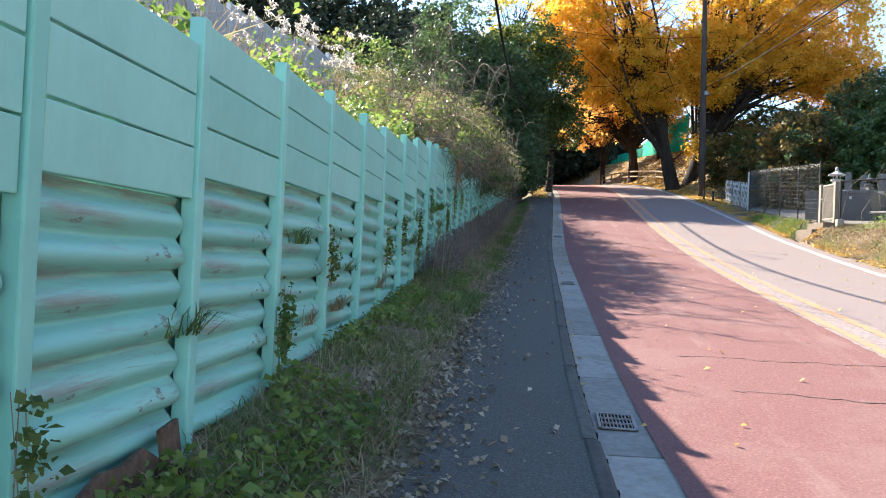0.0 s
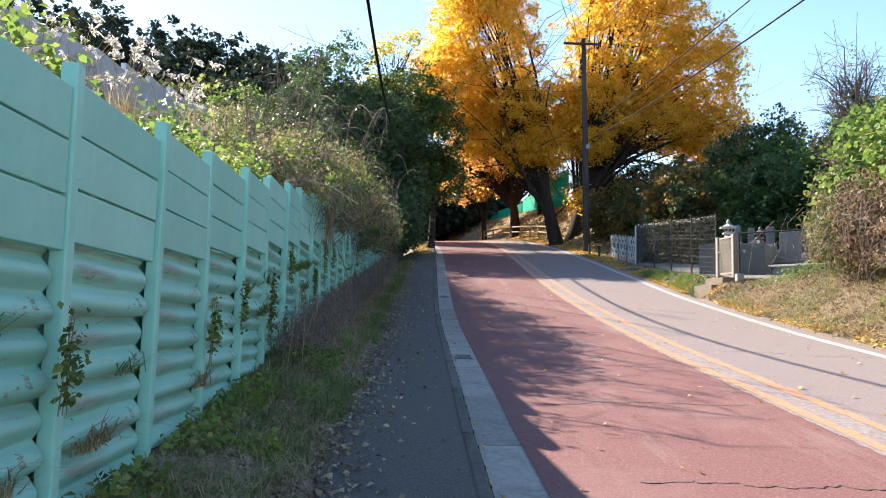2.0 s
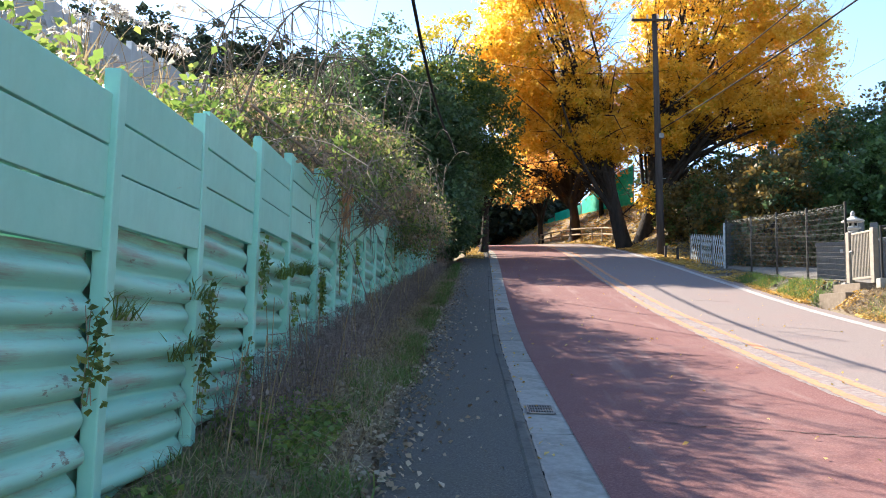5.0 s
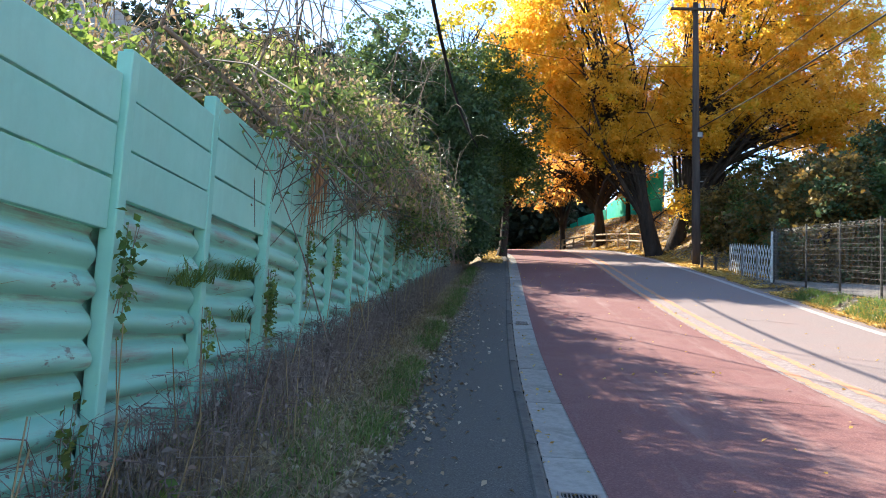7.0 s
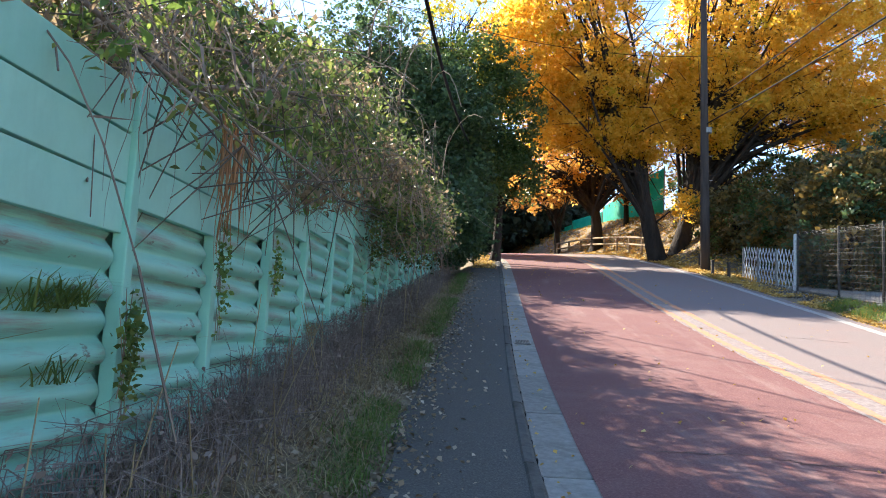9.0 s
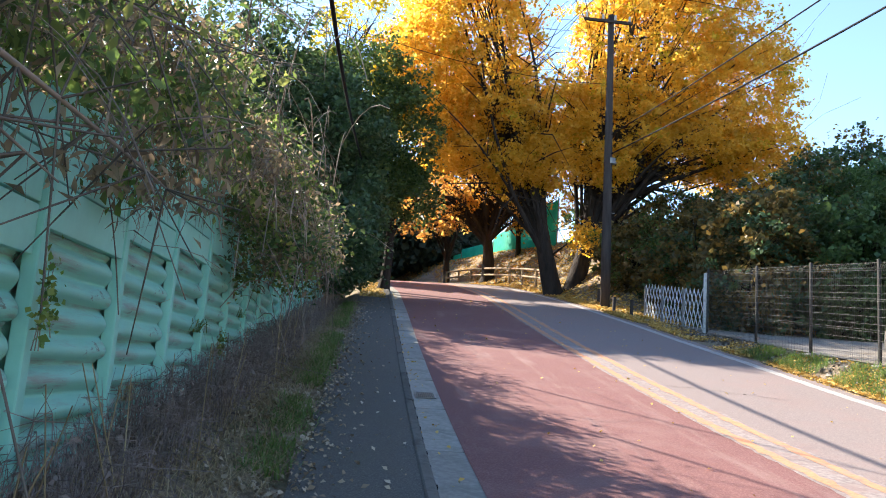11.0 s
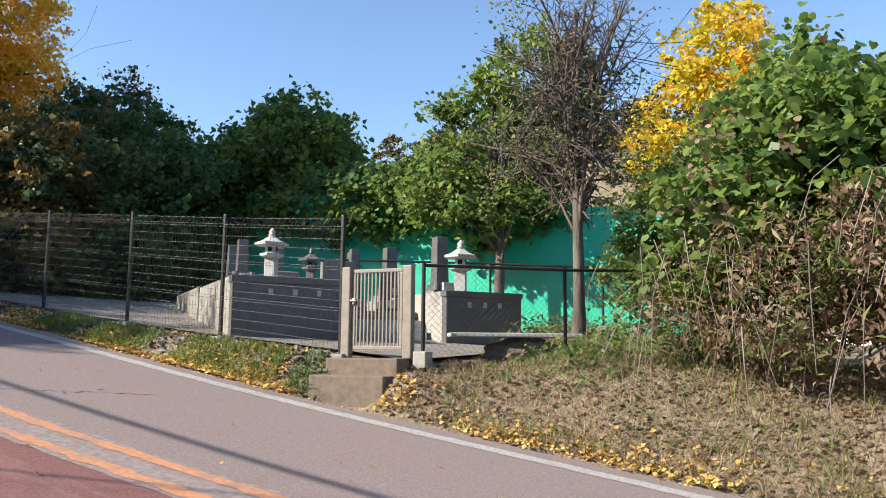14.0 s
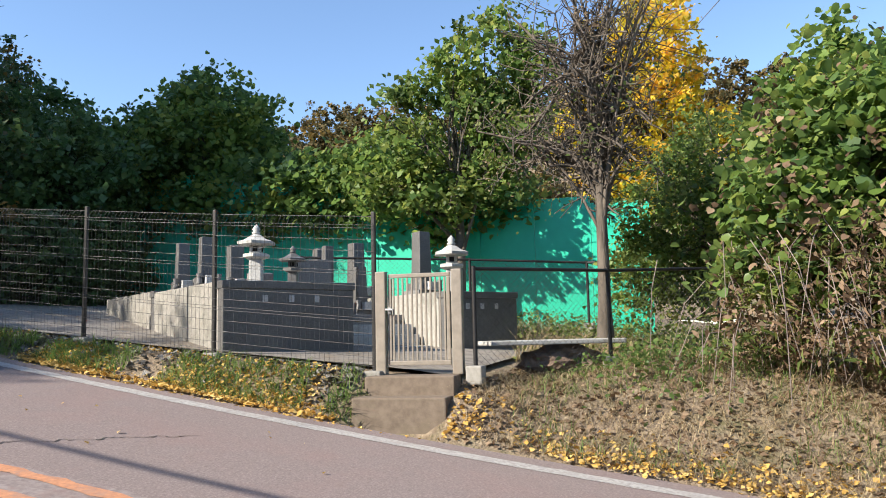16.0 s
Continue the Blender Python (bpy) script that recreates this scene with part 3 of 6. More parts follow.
for i, (x0, y0, x1, y1) in enumerate([(1.3, 7.7, 3.2, 7.3), (1.5, 6.4, 5.2, 5.6), (1.0, 10.3, 3.0, 10.0), (3.9, 14, 5.9, 13.2), (1.1, 13.2, 2.9, 12.5), (4.3, 20.4, 5.6, 19.2), (4.0, 25.0, 5.5, 24.2), (0.9, 17.6, 3.1, 17.1)]):
    n = 60
    t = np.linspace(0, 1, n)
    cx = x0 + (x1 - x0) * t + 0.02 * rng.normal(size=n)
    cy = y0 + (y1 - y0) * t + np.cumsum(rng.normal(size=n)) * 0.022
    w = 0.005 + 0.006 * rng.random(n)
    v = np.concatenate([np.stack([cx, cy - w, road_z(cx, cy) + 0.0042], axis=1), np.stack([cx, cy + w, road_z(cx, cy) + 0.0042], axis=1)])
    k = np.arange(n - 1)[:, None]
    tagged(solid("road_crack", v, np.concatenate([k, k + 1, k + 1 + n, k + n], axis=1), "asphalt_walk"), "thin dark crack across the asphalt", "crack", kind="structure")
yx = np.arange(8.0, 17.0, 0.5)
sheet("yard_floor", yx, np.arange(22.6, 36.0, 0.5), lambda x, y: ground_z(x, y) + 0.055, "yard", label="trodden grey-brown graveyard floor", category="yard floor")

# ---- green boundary fence ----
BAY, FY0 = 1.275, 3.51
fence = thing("boundary_fence", -2.0, 0, 0, "tall green-painted fence of concrete panels over corrugated metal beams", "fence")
PANEL_H, BEAM_H, ROWS_OF_BEAMS = 0.25, 0.315, 4


def beam_mesh(seed, wl):
    """One two-lobed steel beam laid flat: round lobes, a flat valley, edges curled in, ends cut short of the post."""
    hs = np.linspace(0.0, BEAM_H + 0.012, 32)
    xs = np.linspace(-wl / 2, wl / 2, 15)
    v = []
    for a in hs:
        lobe = (0.5 + 0.5 * math.cos(2 * math.pi * (a - 0.058) / (BEAM_H / 2))) ** 0.55
        curl = 0.016 * max(0.0, 1 - a / 0.02)
        for b in xs:
            dent = 0.011 * noise.noise((b * 2.2, a * 3, seed * 7.1)) + 0.004 * noise.noise((b * 9, a * 12, seed * 3.7))
            end = sstep(wl / 2 - 0.05, wl / 2, b) * 0.022 * lobe
            v.append((-0.070 + 0.066 * lobe - curl - end + dent - 0.032 * a / BEAM_H, b, a + 0.014 * noise.noise((b * 1.3, seed * 5.3, 0))))
    n = len(xs)
    f = [(i * n + j, i * n + j + 1, (i + 1) * n + j + 1, (i + 1) * n + j) for i in range(len(hs) - 1) for j in range(n - 1)]
    return mesh_from("corrugated_beam", v, f, "fence_sheet", True)


beam_meshes = [beam_mesh(k + 1, BAY - 0.10) for k in range(8)]
backing = bpy.data.meshes.new("backing_sheet")
bm = box(0.02, BAY + 0.01, BEAM_H * ROWS_OF_BEAMS + 0.2, 0.002)
bm.to_mesh(backing)
bm.free()
backing.materials.append(M["fence_sheet"])
post = None
panel = None
for k in range(-6, 29):
    y = FY0 + BAY * k
    x0, x1 = float(fence_x(y)), float(fence_x(y + BAY))
    joint = float(fence_joint(y + BAY)) + 0.008 * math.sin(k * 2.3)
    turn = math.degrees(math.atan((x0 - x1) / BAY))
    xm, ym = (x0 + x1) / 2 + 2.0, y + BAY / 2
    m = pose(x0 + 2.0 - 0.016, y, float(fence_top(y)) - 2.9, 0.25 * math.sin(k * 1.7), 0.35 * math.sin(k * 2.9), turn)
    if post is None:
        post = part("post", box(0.08, 0.085, 2.9, 0.010), "fence_paint", fence, place=m)
    else:
        again(post, "post", m)
    for r in range(3):
        mm = pose(xm - 0.022 + 0.004 * math.sin(k * 3 + r), ym, joint + r * PANEL_H + 0.006, 0.18 * math.sin(k * 5 + r * 2), 0, turn)
        if panel is None:
            panel = part("panel", box(0.05, BAY - 0.09, PANEL_H - 0.011, 0.006), "fence_paint", fence, place=mm)
        else:
            again(panel, "panel", mm)
    for r in range(ROWS_OF_BEAMS):
        o = new("corrugated_beam", beam_meshes[(k * 3 + r * 5) % 8])
        o.parent = fence
        o.matrix_basis = pose(xm + 0.022 + 0.005 * math.sin(k + r * 2.1), ym - 0.018, joint - 0.012 - BEAM_H * (r + 1), 0.6 * math.sin(k * 2 + r * 4), 0, turn)
    back_ = new("backing_sheet", backing)
    back_.parent = fence
    back_.matrix_basis = pose(xm - 0.105, ym, joint - BEAM_H * ROWS_OF_BEAMS - 0.15, 0, 0, turn)
board = thing("rotten_board", float(fence_x(3.0)) + 0.03, 2.85, float(fence_z(2.85)) - 0.10, "rotten rusty board patched over the foot of the fence", "board")
bm = box(0.03, 0.62, 0.34, 0.006)
bmesh.ops.subdivide_edges(bm, edges=bm.edges[:], cuts=3, use_grid_fill=True)
for vv in bm.verts:
    vv.co.z += (0.10 * noise.noise((vv.co.y * 5, 1.0, 0)) + 0.05 * noise.noise((vv.co.y * 19, 2.0, 0))) * vv.co.z / 0.34
    vv.co.x += 0.02 * noise.noise((vv.co.y * 8, vv.co.z * 8, 4.0))
part("plank", bm, "rust", board, place=pose(0.04, 0.0, -0.08, 0, -4, 0))
part("plank", box(0.025, 0.16, 0.36, 0.006), "rust", board, place=pose(0.06, 0.38, 0, 8, -5, 0))

# ---- kerb, gutter, grates ----
gutter = thing("gutter", 0.45, 0, 0, "pale concrete street gutter with a low kerb and drain slots", "gutter")
tagged(gutter, kind="structure")
SLAB = 2.0
slab_mesh = None
GRATES = (5.4, 13.65, 23.5)


def profile_block(prof, length):
    """A block of constant section."""
    bm = bmesh.new()
    a = [bm.verts.new((x, -length / 2, z)) for x, z in prof]
    b = [bm.verts.new((x, length / 2, z)) for x, z in prof]
    for i in range(len(prof)):
        j = (i + 1) % len(prof)
        bm.faces.new((a[i], b[i], b[j], a[j]))
    bm.faces.new(a)
    bm.faces.new(list(reversed(b)))
    bmesh.ops.recalc_face_normals(bm, faces=bm.faces)
    return bm


KERB = [(-0.30, -0.10), (-0.30, 0.088), (-0.285, 0.098), (-0.225, 0.096), (-0.205, 0.085), (-0.178, 0.012), (-0.176, -0.10)]
CHANNEL = [(-0.174, -0.10), (-0.174, 0.012), (-0.15, 0.003), (0.19, 0.007), (0.213, 0.004), (0.22, -0.10)]
kerb_block = None
slot = None
for k in range(-6, 30):
    y = 4.72 + SLAB * (k + 0.5)
    slope = math.degrees(math.atan(float(kerb_z(y + 0.9) - kerb_z(y - 0.9)) / 1.8))
    m = pose(float(drift(y)), y, float(kerb_z(y)), slope, 0.2 * math.sin(k * 3), math.degrees(math.atan(float(drift(y - 0.9) - drift(y + 0.9)) / 1.8)) + 0.1 * math.sin(k * 5))
    if slab_mesh is None:
        slab_mesh = part("gutter_block", profile_block(CHANNEL, SLAB - 0.012), "concrete", gutter, place=m)
        kerb_block = part("kerb_block", profile_block(KERB, SLAB - 0.008), "kerb_concrete", gutter, place=m)
    else:
        again(slab_mesh, "gutter_block", m)
        again(kerb_block, "kerb_block", m)
    for q in range(4):
        yy = y - 0.75 + 0.5 * q
        mm = pose(-0.193 + float(drift(yy)), yy + 0.06 * math.sin(yy * 7), float(kerb_z(yy)) + 0.022, slope, 0, 0)
        if slot is None:
            slot = part("drain_slot", box(0.02, 0.055, 0.032, 0.003), "dark_hole", gutter, place=mm)
        else:
            again(slot, "drain_slot", mm)

for gy_ in GRATES:
    s = math.degrees(math.atan(float(kerb_z(gy_ + 0.5) - kerb_z(gy_ - 0.5))))
    g = thing("drain_grate", 0.5, gy_, float(kerb_z(gy_)) + 0.008, "grey steel drain grate set in the concrete gutter", "drain grate", "grates in the gutter")
    g.matrix_world = pose(0.44 + float(drift(gy_)), gy_, float(kerb_z(gy_)) + 0.008, s, 0, 0) @ Matrix.Diagonal((0.80, 0.84, 1, 1))
    part("pit", box(0.27, 0.40, 0.004, 0), "dark_hole", g)
    bm = bmesh.new()
    for sx, sy, px, py in ((0.32, 0.025, 0, 0.21), (0.32, 0.025, 0, -0.21), (0.025, 0.445, 0.1475, 0), (0.025, 0.445, -0.1475, 0)):
        box(sx, sy, 0.012, 0.003, (px, py, 0.004), bm)
    part("frame", bm, "wire_grey", g)
    bar = None
    for i in range(9):
        mm = pose(-0.12 + 0.03 * i, 0, 0.004)
        if bar is None:
            bar = part("bar", box(0.009, 0.39, 0.010, 0.002), "wire_grey", g, place=mm)
        else:
            again(bar, "bar", mm)
    part("cross_bar", box(0.27, 0.012, 0.012, 0.002, (0, 0.07, 0.004)), "wire_grey", g)
    part("cross_bar", box(0.27, 0.012, 0.012, 0.002, (0, -0.07, 0.004)), "wire_grey", g)


# ---- trees ----
def curve_pts(a, c, b, n):
    t = np.linspace(0, 1, n)[:, None]
    return (1 - t) ** 2 * a + 2 * t * (1 - t) * c + t * t * b


def limb_segments(base, top, r, targets, wiggle=0.12, low=0.35, twigs=5, lift=0.45, thick=0.4):
    """A trunk from base to top, limbs that reach from it to the targets, twigs on them."""
    base, top = np.array(base, float), np.array(top, float)
    segs, n = [], 10
    mid = (base + top) / 2 + rng.normal(size=3) * np.array([1, 1, 0]) * wiggle * np.linalg.norm(top - base) * 0.5
    tr = curve_pts(base, mid, top, n)
    rad = r * (1 - 0.55 * np.linspace(0, 1, n))
    rad[0] *= 1.3
    for i in range(n - 1):
        segs.append((tr[i], tr[i + 1], rad[i], rad[i + 1]))
    for t in targets:
        t = np.array(t, float)
        k = int(np.clip(n * (low + (1 - low) * rng.random() ** 0.8), 1, n - 1))
        a = tr[k]
        d = np.linalg.norm(t - a)
        c = a + (t - a) * 0.4 + np.array([0, 0, lift * d * 0.5]) + rng.normal(size=3) * d * 0.08
        pts = curve_pts(a, c, t, 8)
        r0 = min(rad[k] * 0.6, thick * r * (0.5 + 0.6 * rng.random()))
        rr = np.linspace(r0, max(0.012, r0 * 0.12), 8)
        for i in range(7):
            segs.append((pts[i], pts[i + 1], rr[i], rr[i + 1]))
        for _ in range(twigs):
            i = rng.integers(2, 8)
            q = pts[i] + rng.normal(size=3) * d * 0.16 + np.array([0, 0, d * 0.07])
            m_ = (pts[i] + q) / 2 + rng.normal(size=3) * d * 0.03
            w = rr[i] * 0.5
            segs.append((pts[i], m_, w, w * 0.7))
            segs.append((m_, q, w * 0.7, 0.006))
    return segs


def tree(name, label, base, top, r, blobs, n_leaf, leaf, mat, bark="bark_dark", n_limbs=40, clump=0.5, per=45, extra=(), aspect=0.75, up=0.25,
         group="", category="tree", shell=0.55, low=0.35, twigs=5, stems=1, lift=0.45, thick=0.4, droop=0.0):
    """trunk and limbs under the crown's masses (blobs: centre, radii), with leaves in clumps over them."""
    bx, by, bz = base
    e = thing(name, bx, by, bz, label, category, group)
    c = np.array([b[0] for b in blobs], float)
    rad = np.array([b[1] for b in blobs], float)
    off = np.array([bx, by, bz])
    segs = []
    for s in range(stems):
        tg = blob_points(n_limbs // stems, c, rad * 0.85, 0.35)
        bb = np.array(base) + (rng.normal(size=3) * np.array([r, r, 0]) * 1.2 if s else 0)
        tt = np.array(top) + (rng.normal(size=3) * np.array([1, 1, 0.4]) * (0.3 if stems > 1 else 0))
        segs += limb_segments(bb, tt, r * (1 if s == 0 else 0.75), tg, low=low, twigs=twigs, lift=lift, thick=thick)
    v, f = tubes(segs, 7)
    solid("trunk", v - off, f, bark, e, smooth=True)
    if n_leaf:
        pts = clumpy(n_leaf, c, rad, clump, per, shell)
        v, f = leaves(pts, leaf, aspect, up, droop)
        solid("crown", v - off, f, mat, e)
    for m2, n2, s2 in extra:
        pts = clumpy(n2, c, rad * 1.02, clump, per, shell)
        v, f = leaves(pts, s2, aspect, up, droop)
        solid("foliage", v - off, f, m2, e)
    return e


G_ = lambda x, y: float(ground_z(x, y))
tree("ginkgo_tree", "tall golden-yellow autumn ginkgo with a dark forked trunk", (7.0, 44.6, 5.5), (6.0, 45.2, 11.0), 0.44,
     [((2.8, 46, 17.4), (3.3, 4.0, 5.4)), ((1.0, 45.5, 14.8), (2.3, 3, 3.0)), ((4.2, 45.6, 13.2), (2.6, 3.0, 2.2)), ((2.6, 45.5, 21.4), (2.5, 2.8, 3.2)), ((6.2, 44.4, 11.4), (1.3, 1.6, 1.2)), ((4.9, 44.6, 10.9), (1.5, 1.7, 1.0)), ((6.7, 45.4, 13.4), (2.0, 2.2, 1.9)), ((2.4, 45.0, 11.9), (1.6, 2.0, 1.3)), ((8.0, 44.0, 8.2), (0.6, 0.6, 0.6))],
     104000, 0.135, "ginkgo", n_limbs=64, clump=0.36, per=42, group="ginkgo trees", twigs=7, low=0.25, lift=0.2, thick=0.28, extra=[("ginkgo_lime", 7000, 0.14)])
tree("ginkgo_tree", "tall spreading golden-yellow ginkgo with dark slanting limbs", (7.55, 44.9, 5.5), (9.0, 45.8, 11.0), 0.46,
     [((11.6, 46.5, 17.9), (4.3, 4.4, 5.6)), ((14.6, 46, 15.4), (3.2, 4, 4.0)), ((9.2, 45.4, 13.4), (2.6, 3.0, 2.2)), ((11.5, 46.5, 22.0), (3.0, 3.0, 3.4)), ((12.8, 45.0, 12.6), (3.2, 2.8, 1.3)), ((15.6, 45, 12.4), (2.2, 2.4, 1.7)), ((8.8, 44.3, 11.5), (1.3, 1.5, 0.9)), ((16.6, 45.5, 10.4), (1.7, 2.0, 1.2))],
     124000, 0.135, "ginkgo", n_limbs=110, clump=0.36, per=42, group="ginkgo trees", twigs=7, extra=[("ginkgo_lime", 8000, 0.14)], low=0.3, lift=0.35, thick=0.32)
tree("autumn_tree", "half-bare tree with orange leaves and reddish spreading limbs", (5.9, 56.4, 7.4), (5.6, 56.6, 11), 0.42,
     [((2.0, 56, 12.4), (3.2, 3, 2.0)), ((5.5, 57, 15), (4.6, 4, 3.2)), ((8, 56, 13), (3, 3, 2.5))], 5500, 0.18, "orange_leaf", n_limbs=70, clump=0.6, low=0.55, twigs=7,
     extra=[("ginkgo_far", 6500, 0.17)])
tree("autumn_tree", "slender orange-leaved roadside tree past the crest", (4.3, 63, 7.6), (4.0, 63, 12), 0.25,
     [((2.6, 63, 13.2), (3.0, 3, 2.2)), ((4.6, 63, 16), (3.2, 3, 3))], 6500, 0.24, "orange_leaf", n_limbs=30, clump=0.6)
tree("autumn_tree", "thin bare tree on the leaf-covered bank", (7.9, 58, 8.4), (7.8, 58, 13), 0.2,
     [((7.6, 58, 15), (2.4, 2.4, 3)), ((7.0, 58, 12.0), (2.0, 1.8, 1.4))], 3200, 0.18, "ginkgo_far", n_limbs=60, clump=0.6)
tree("roadside_tree", "dark evergreen tree with a bare trunk overhanging the footway", (-0.05, 42.3, 5.2), (-0.2, 42.3, 10), 0.21,
     [((-0.1, 42, 11.2), (1.8, 2.2, 2.3)), ((-1.3, 41.5, 9.0), (1.9, 2, 1.8)), ((0.7, 42, 8.9), (1.1, 1.5, 1.2)), ((-1.5, 42, 12.5), (2.2, 2.2, 2.2))],
     22000, 0.13, "evergreen", n_limbs=24, clump=0.35, extra=[("mixed_leaf", 8000, 0.13)])
tree("evergreen_tree", "dense dark evergreen tree behind the fence", (-5.0, 40.8, 7.5), (-4.9, 40.8, 12), 0.28,
     [((-4.9, 40.5, 12.6), (2.5, 2.6, 2.9)), ((-3.2, 41.5, 10.6), (2.0, 2, 2.4)), ((-6.8, 41, 10.8), (2.2, 2, 2.5)), ((-3.0, 38, 7.8), (1.5, 2.4, 2.0)), ((-4.6, 37.2, 9.4), (1.6, 1.7, 1.9)), ((-3.0, 36.6, 8.2), (1.2, 1.2, 1.4))],
     30000, 0.14, "evergreen_deep", n_limbs=24, clump=0.35, extra=[("mixed_leaf", 3500, 0.13)])
tree("evergreen_tree", "dark green evergreen leaning over the footway verge", (-2.6, 38.5, 5.5), (-2.4, 38.5, 9), 0.18,
     [((-1.7, 38.5, 7.2), (1.5, 3, 2.1)), ((-2.2, 39, 10.0), (2.0, 2.6, 2.2)), ((-2.5, 37.4, 9.6), (1.5, 1.5, 1.5)), ((-4.2, 38.8, 11.6), (1.6, 1.5, 1.5)), ((-1.4, 36, 6.0), (0.9, 2.6, 1.3))],
     34000, 0.14, "evergreen_deep", n_limbs=18, clump=0.35, extra=[("evergreen", 5000, 0.13)])
# added tree, set in the sun's path to shade the left ginkgo's trunk
tree("evergreen_tree", "tall dark evergreen added back from the footway to shade a ginkgo trunk", (-3.6, 52, 7.5), (-3.5, 52, 13), 0.3,
     [((-3.4, 52, 13.4), (2.6, 2.4, 3.6)), ((-2.2, 51, 11), (2.0, 2, 2.4)), ((-5, 53, 11), (2.2, 2, 2.6))], 20000, 0.18, "evergreen_deep", n_limbs=24, clump=0.4)
tree("leafy_tree", "light green broad-leaved tree on the slope behind the fence", (-10.2, 44, 8.9), (-10, 44, 12), 0.2,
     [((-10, 44, 12.0), (2.5, 2.4, 2.1)), ((-7.9, 43.4, 10.8), (2.0, 2, 1.9)), ((-6.6, 36, 8.0), (1.5, 1.6, 1.0))], 9000, 0.15, "mixed_leaf", n_limbs=16, clump=0.4, extra=[("kudzu", 5000, 0.15)])
tree("autumn_tree", "yellowing thin tree with bare branches behind the fence", (-2.5, 43.5, 7.5), (-2.3, 43.5, 14), 0.16,
     [((-2.0, 43.5, 14.5), (2.4, 2.6, 3.4))], 2200, 0.16, "ginkgo_lime", n_limbs=40, clump=0.5, twigs=7)
for i, (x, y, h, w) in enumerate([(-1, 76, 7, 5.0), (4.2, 84, 7.5, 5.5), (-5, 80, 8, 6), (1, 90, 8, 6.5), (6, 92, 7.5, 6), (-14, 74, 11, 6), (-7.5, 65, 5.5, 4), (-9.5, 71, 7, 5), (-2.6, 61, 4.5, 1.6), (3.0, 73, 5.5, 4.0), (0.9, 77, 6, 4.5), (5.4, 78, 6, 5)]):
    z = G_(x, y)
    tree("conifer_tree", "dark conifer in the shade past the crest of the road", (x, y, z), (x, y, z + h * 0.8), 0.3,
         [((x, y, z + h * 0.35), (w * 0.6, w * 0.6, h * 0.35)), ((x + 0.5, y, z + h * 0.7), (w * 0.45, w * 0.45, h * 0.32))], 7000, 0.5, "conifer", n_limbs=14, clump=0.8, group="conifers past the crest")

# hedge and scrub behind the mesh fence
for i, (x, y, z, rx, ry_, rz_, mat, n, ex) in enumerate([
        (10.9, 39.0, 6.4, 2.2, 2.2, 2.6, "rusty_leaf", 11000, "evergreen"), (10.6, 35.2, 6.2, 1.7, 2.2, 2.2, "rusty_leaf", 9000, "evergreen_deep"),
        (13.4, 38.0, 7.2, 2.4, 2.4, 3.0, "evergreen_deep", 11000, "rusty_leaf"), (13.2, 34.0, 6.1, 2.0, 1.8, 2.3, "kudzu_deep", 12000, "evergreen"), (15.4, 37.4, 7.6, 2.0, 2.0, 2.6, "kudzu_deep", 11000, "kudzu"),
        (16.3, 35.2, 6.9, 2.0, 2.2, 2.4, "kudzu", 15000, "kudzu_deep"), (9.3, 41.8, 6.6, 1.2, 1.6, 2.0, "rusty_leaf", 6000, "mixed_leaf"),
        (12.6, 44.0, 8.0, 2.6, 2.0, 2.3, "rusty_leaf", 9000, "evergreen"), (16.8, 41.0, 9.0, 2.6, 2.4, 3.1, "evergreen_deep", 14000, "rusty_leaf"), (10.3, 48.0, 8.8, 1.8, 1.8, 1.4, "evergreen_deep", 5000, "rusty_leaf")]):
    zg = G_(x, y)
    tree("hedge_shrub", "dense shaded hedge shrub with rusty autumn leaves" if "rusty" in mat else "dense dark evergreen hedge shrub",
         (x, y, zg), (x, y, z), 0.12, [((x, y, z), (rx, ry_, rz_)), ((x + 0.6, y - 0.5, z + rz_ * 0.5), (rx * 0.6, ry_ * 0.6, rz_ * 0.65)), ((x - 0.3, y + 0.2, zg + 1.0), (rx, ry_, 1.2))],
         n, 0.15, mat, n_limbs=16, clump=0.3, category="shrub", group="hedge behind the graveyard", extra=[(ex, n // 2, 0.13)])


# kudzu-covered mass over the back wall
def kudzu_mass(name, label, x, y, z, masses, n, size, mat, extra=(), category="shrub", group="", shell=0.72, dry=0):
    e = thing(name, x, y, z, label, category, group)
    c, r = np.array([m[0] for m in masses], float), np.array([m[1] for m in masses], float)
    off = np.array([x, y, z])
    # core leaves in a darker green: inner shade put into their colour
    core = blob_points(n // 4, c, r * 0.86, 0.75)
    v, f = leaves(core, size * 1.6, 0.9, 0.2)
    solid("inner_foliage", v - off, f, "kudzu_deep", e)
    v, f = lobed(clumpy(n, c, r, 0.34, 26, shell), size)
    solid("foliage", v - off, f, mat, e)
    for m2, n2, s2 in extra:
        v, f = lobed(clumpy(n2, c, r * 1.03, 0.34, 26, shell), s2)
        solid("foliage", v - off, f, m2, e)
    stems = []
    for p in blob_points(40, c, r * 0.6, 0.3):
        q = np.array([x, y, z]) + rng.normal(size=3) * np.array([0.15, 0.5, 0])
        pts = curve_pts(q, (p + q) / 2 + rng.normal(size=3) * 0.5, p, 6)
        stems += [(pts[i], pts[i + 1], 0.03, 0.025) for i in range(5)]
    v, f = tubes(stems, 5)
    solid("stem_mass", v - off, f, "bark_grey", e, kind="stuff")
    return e


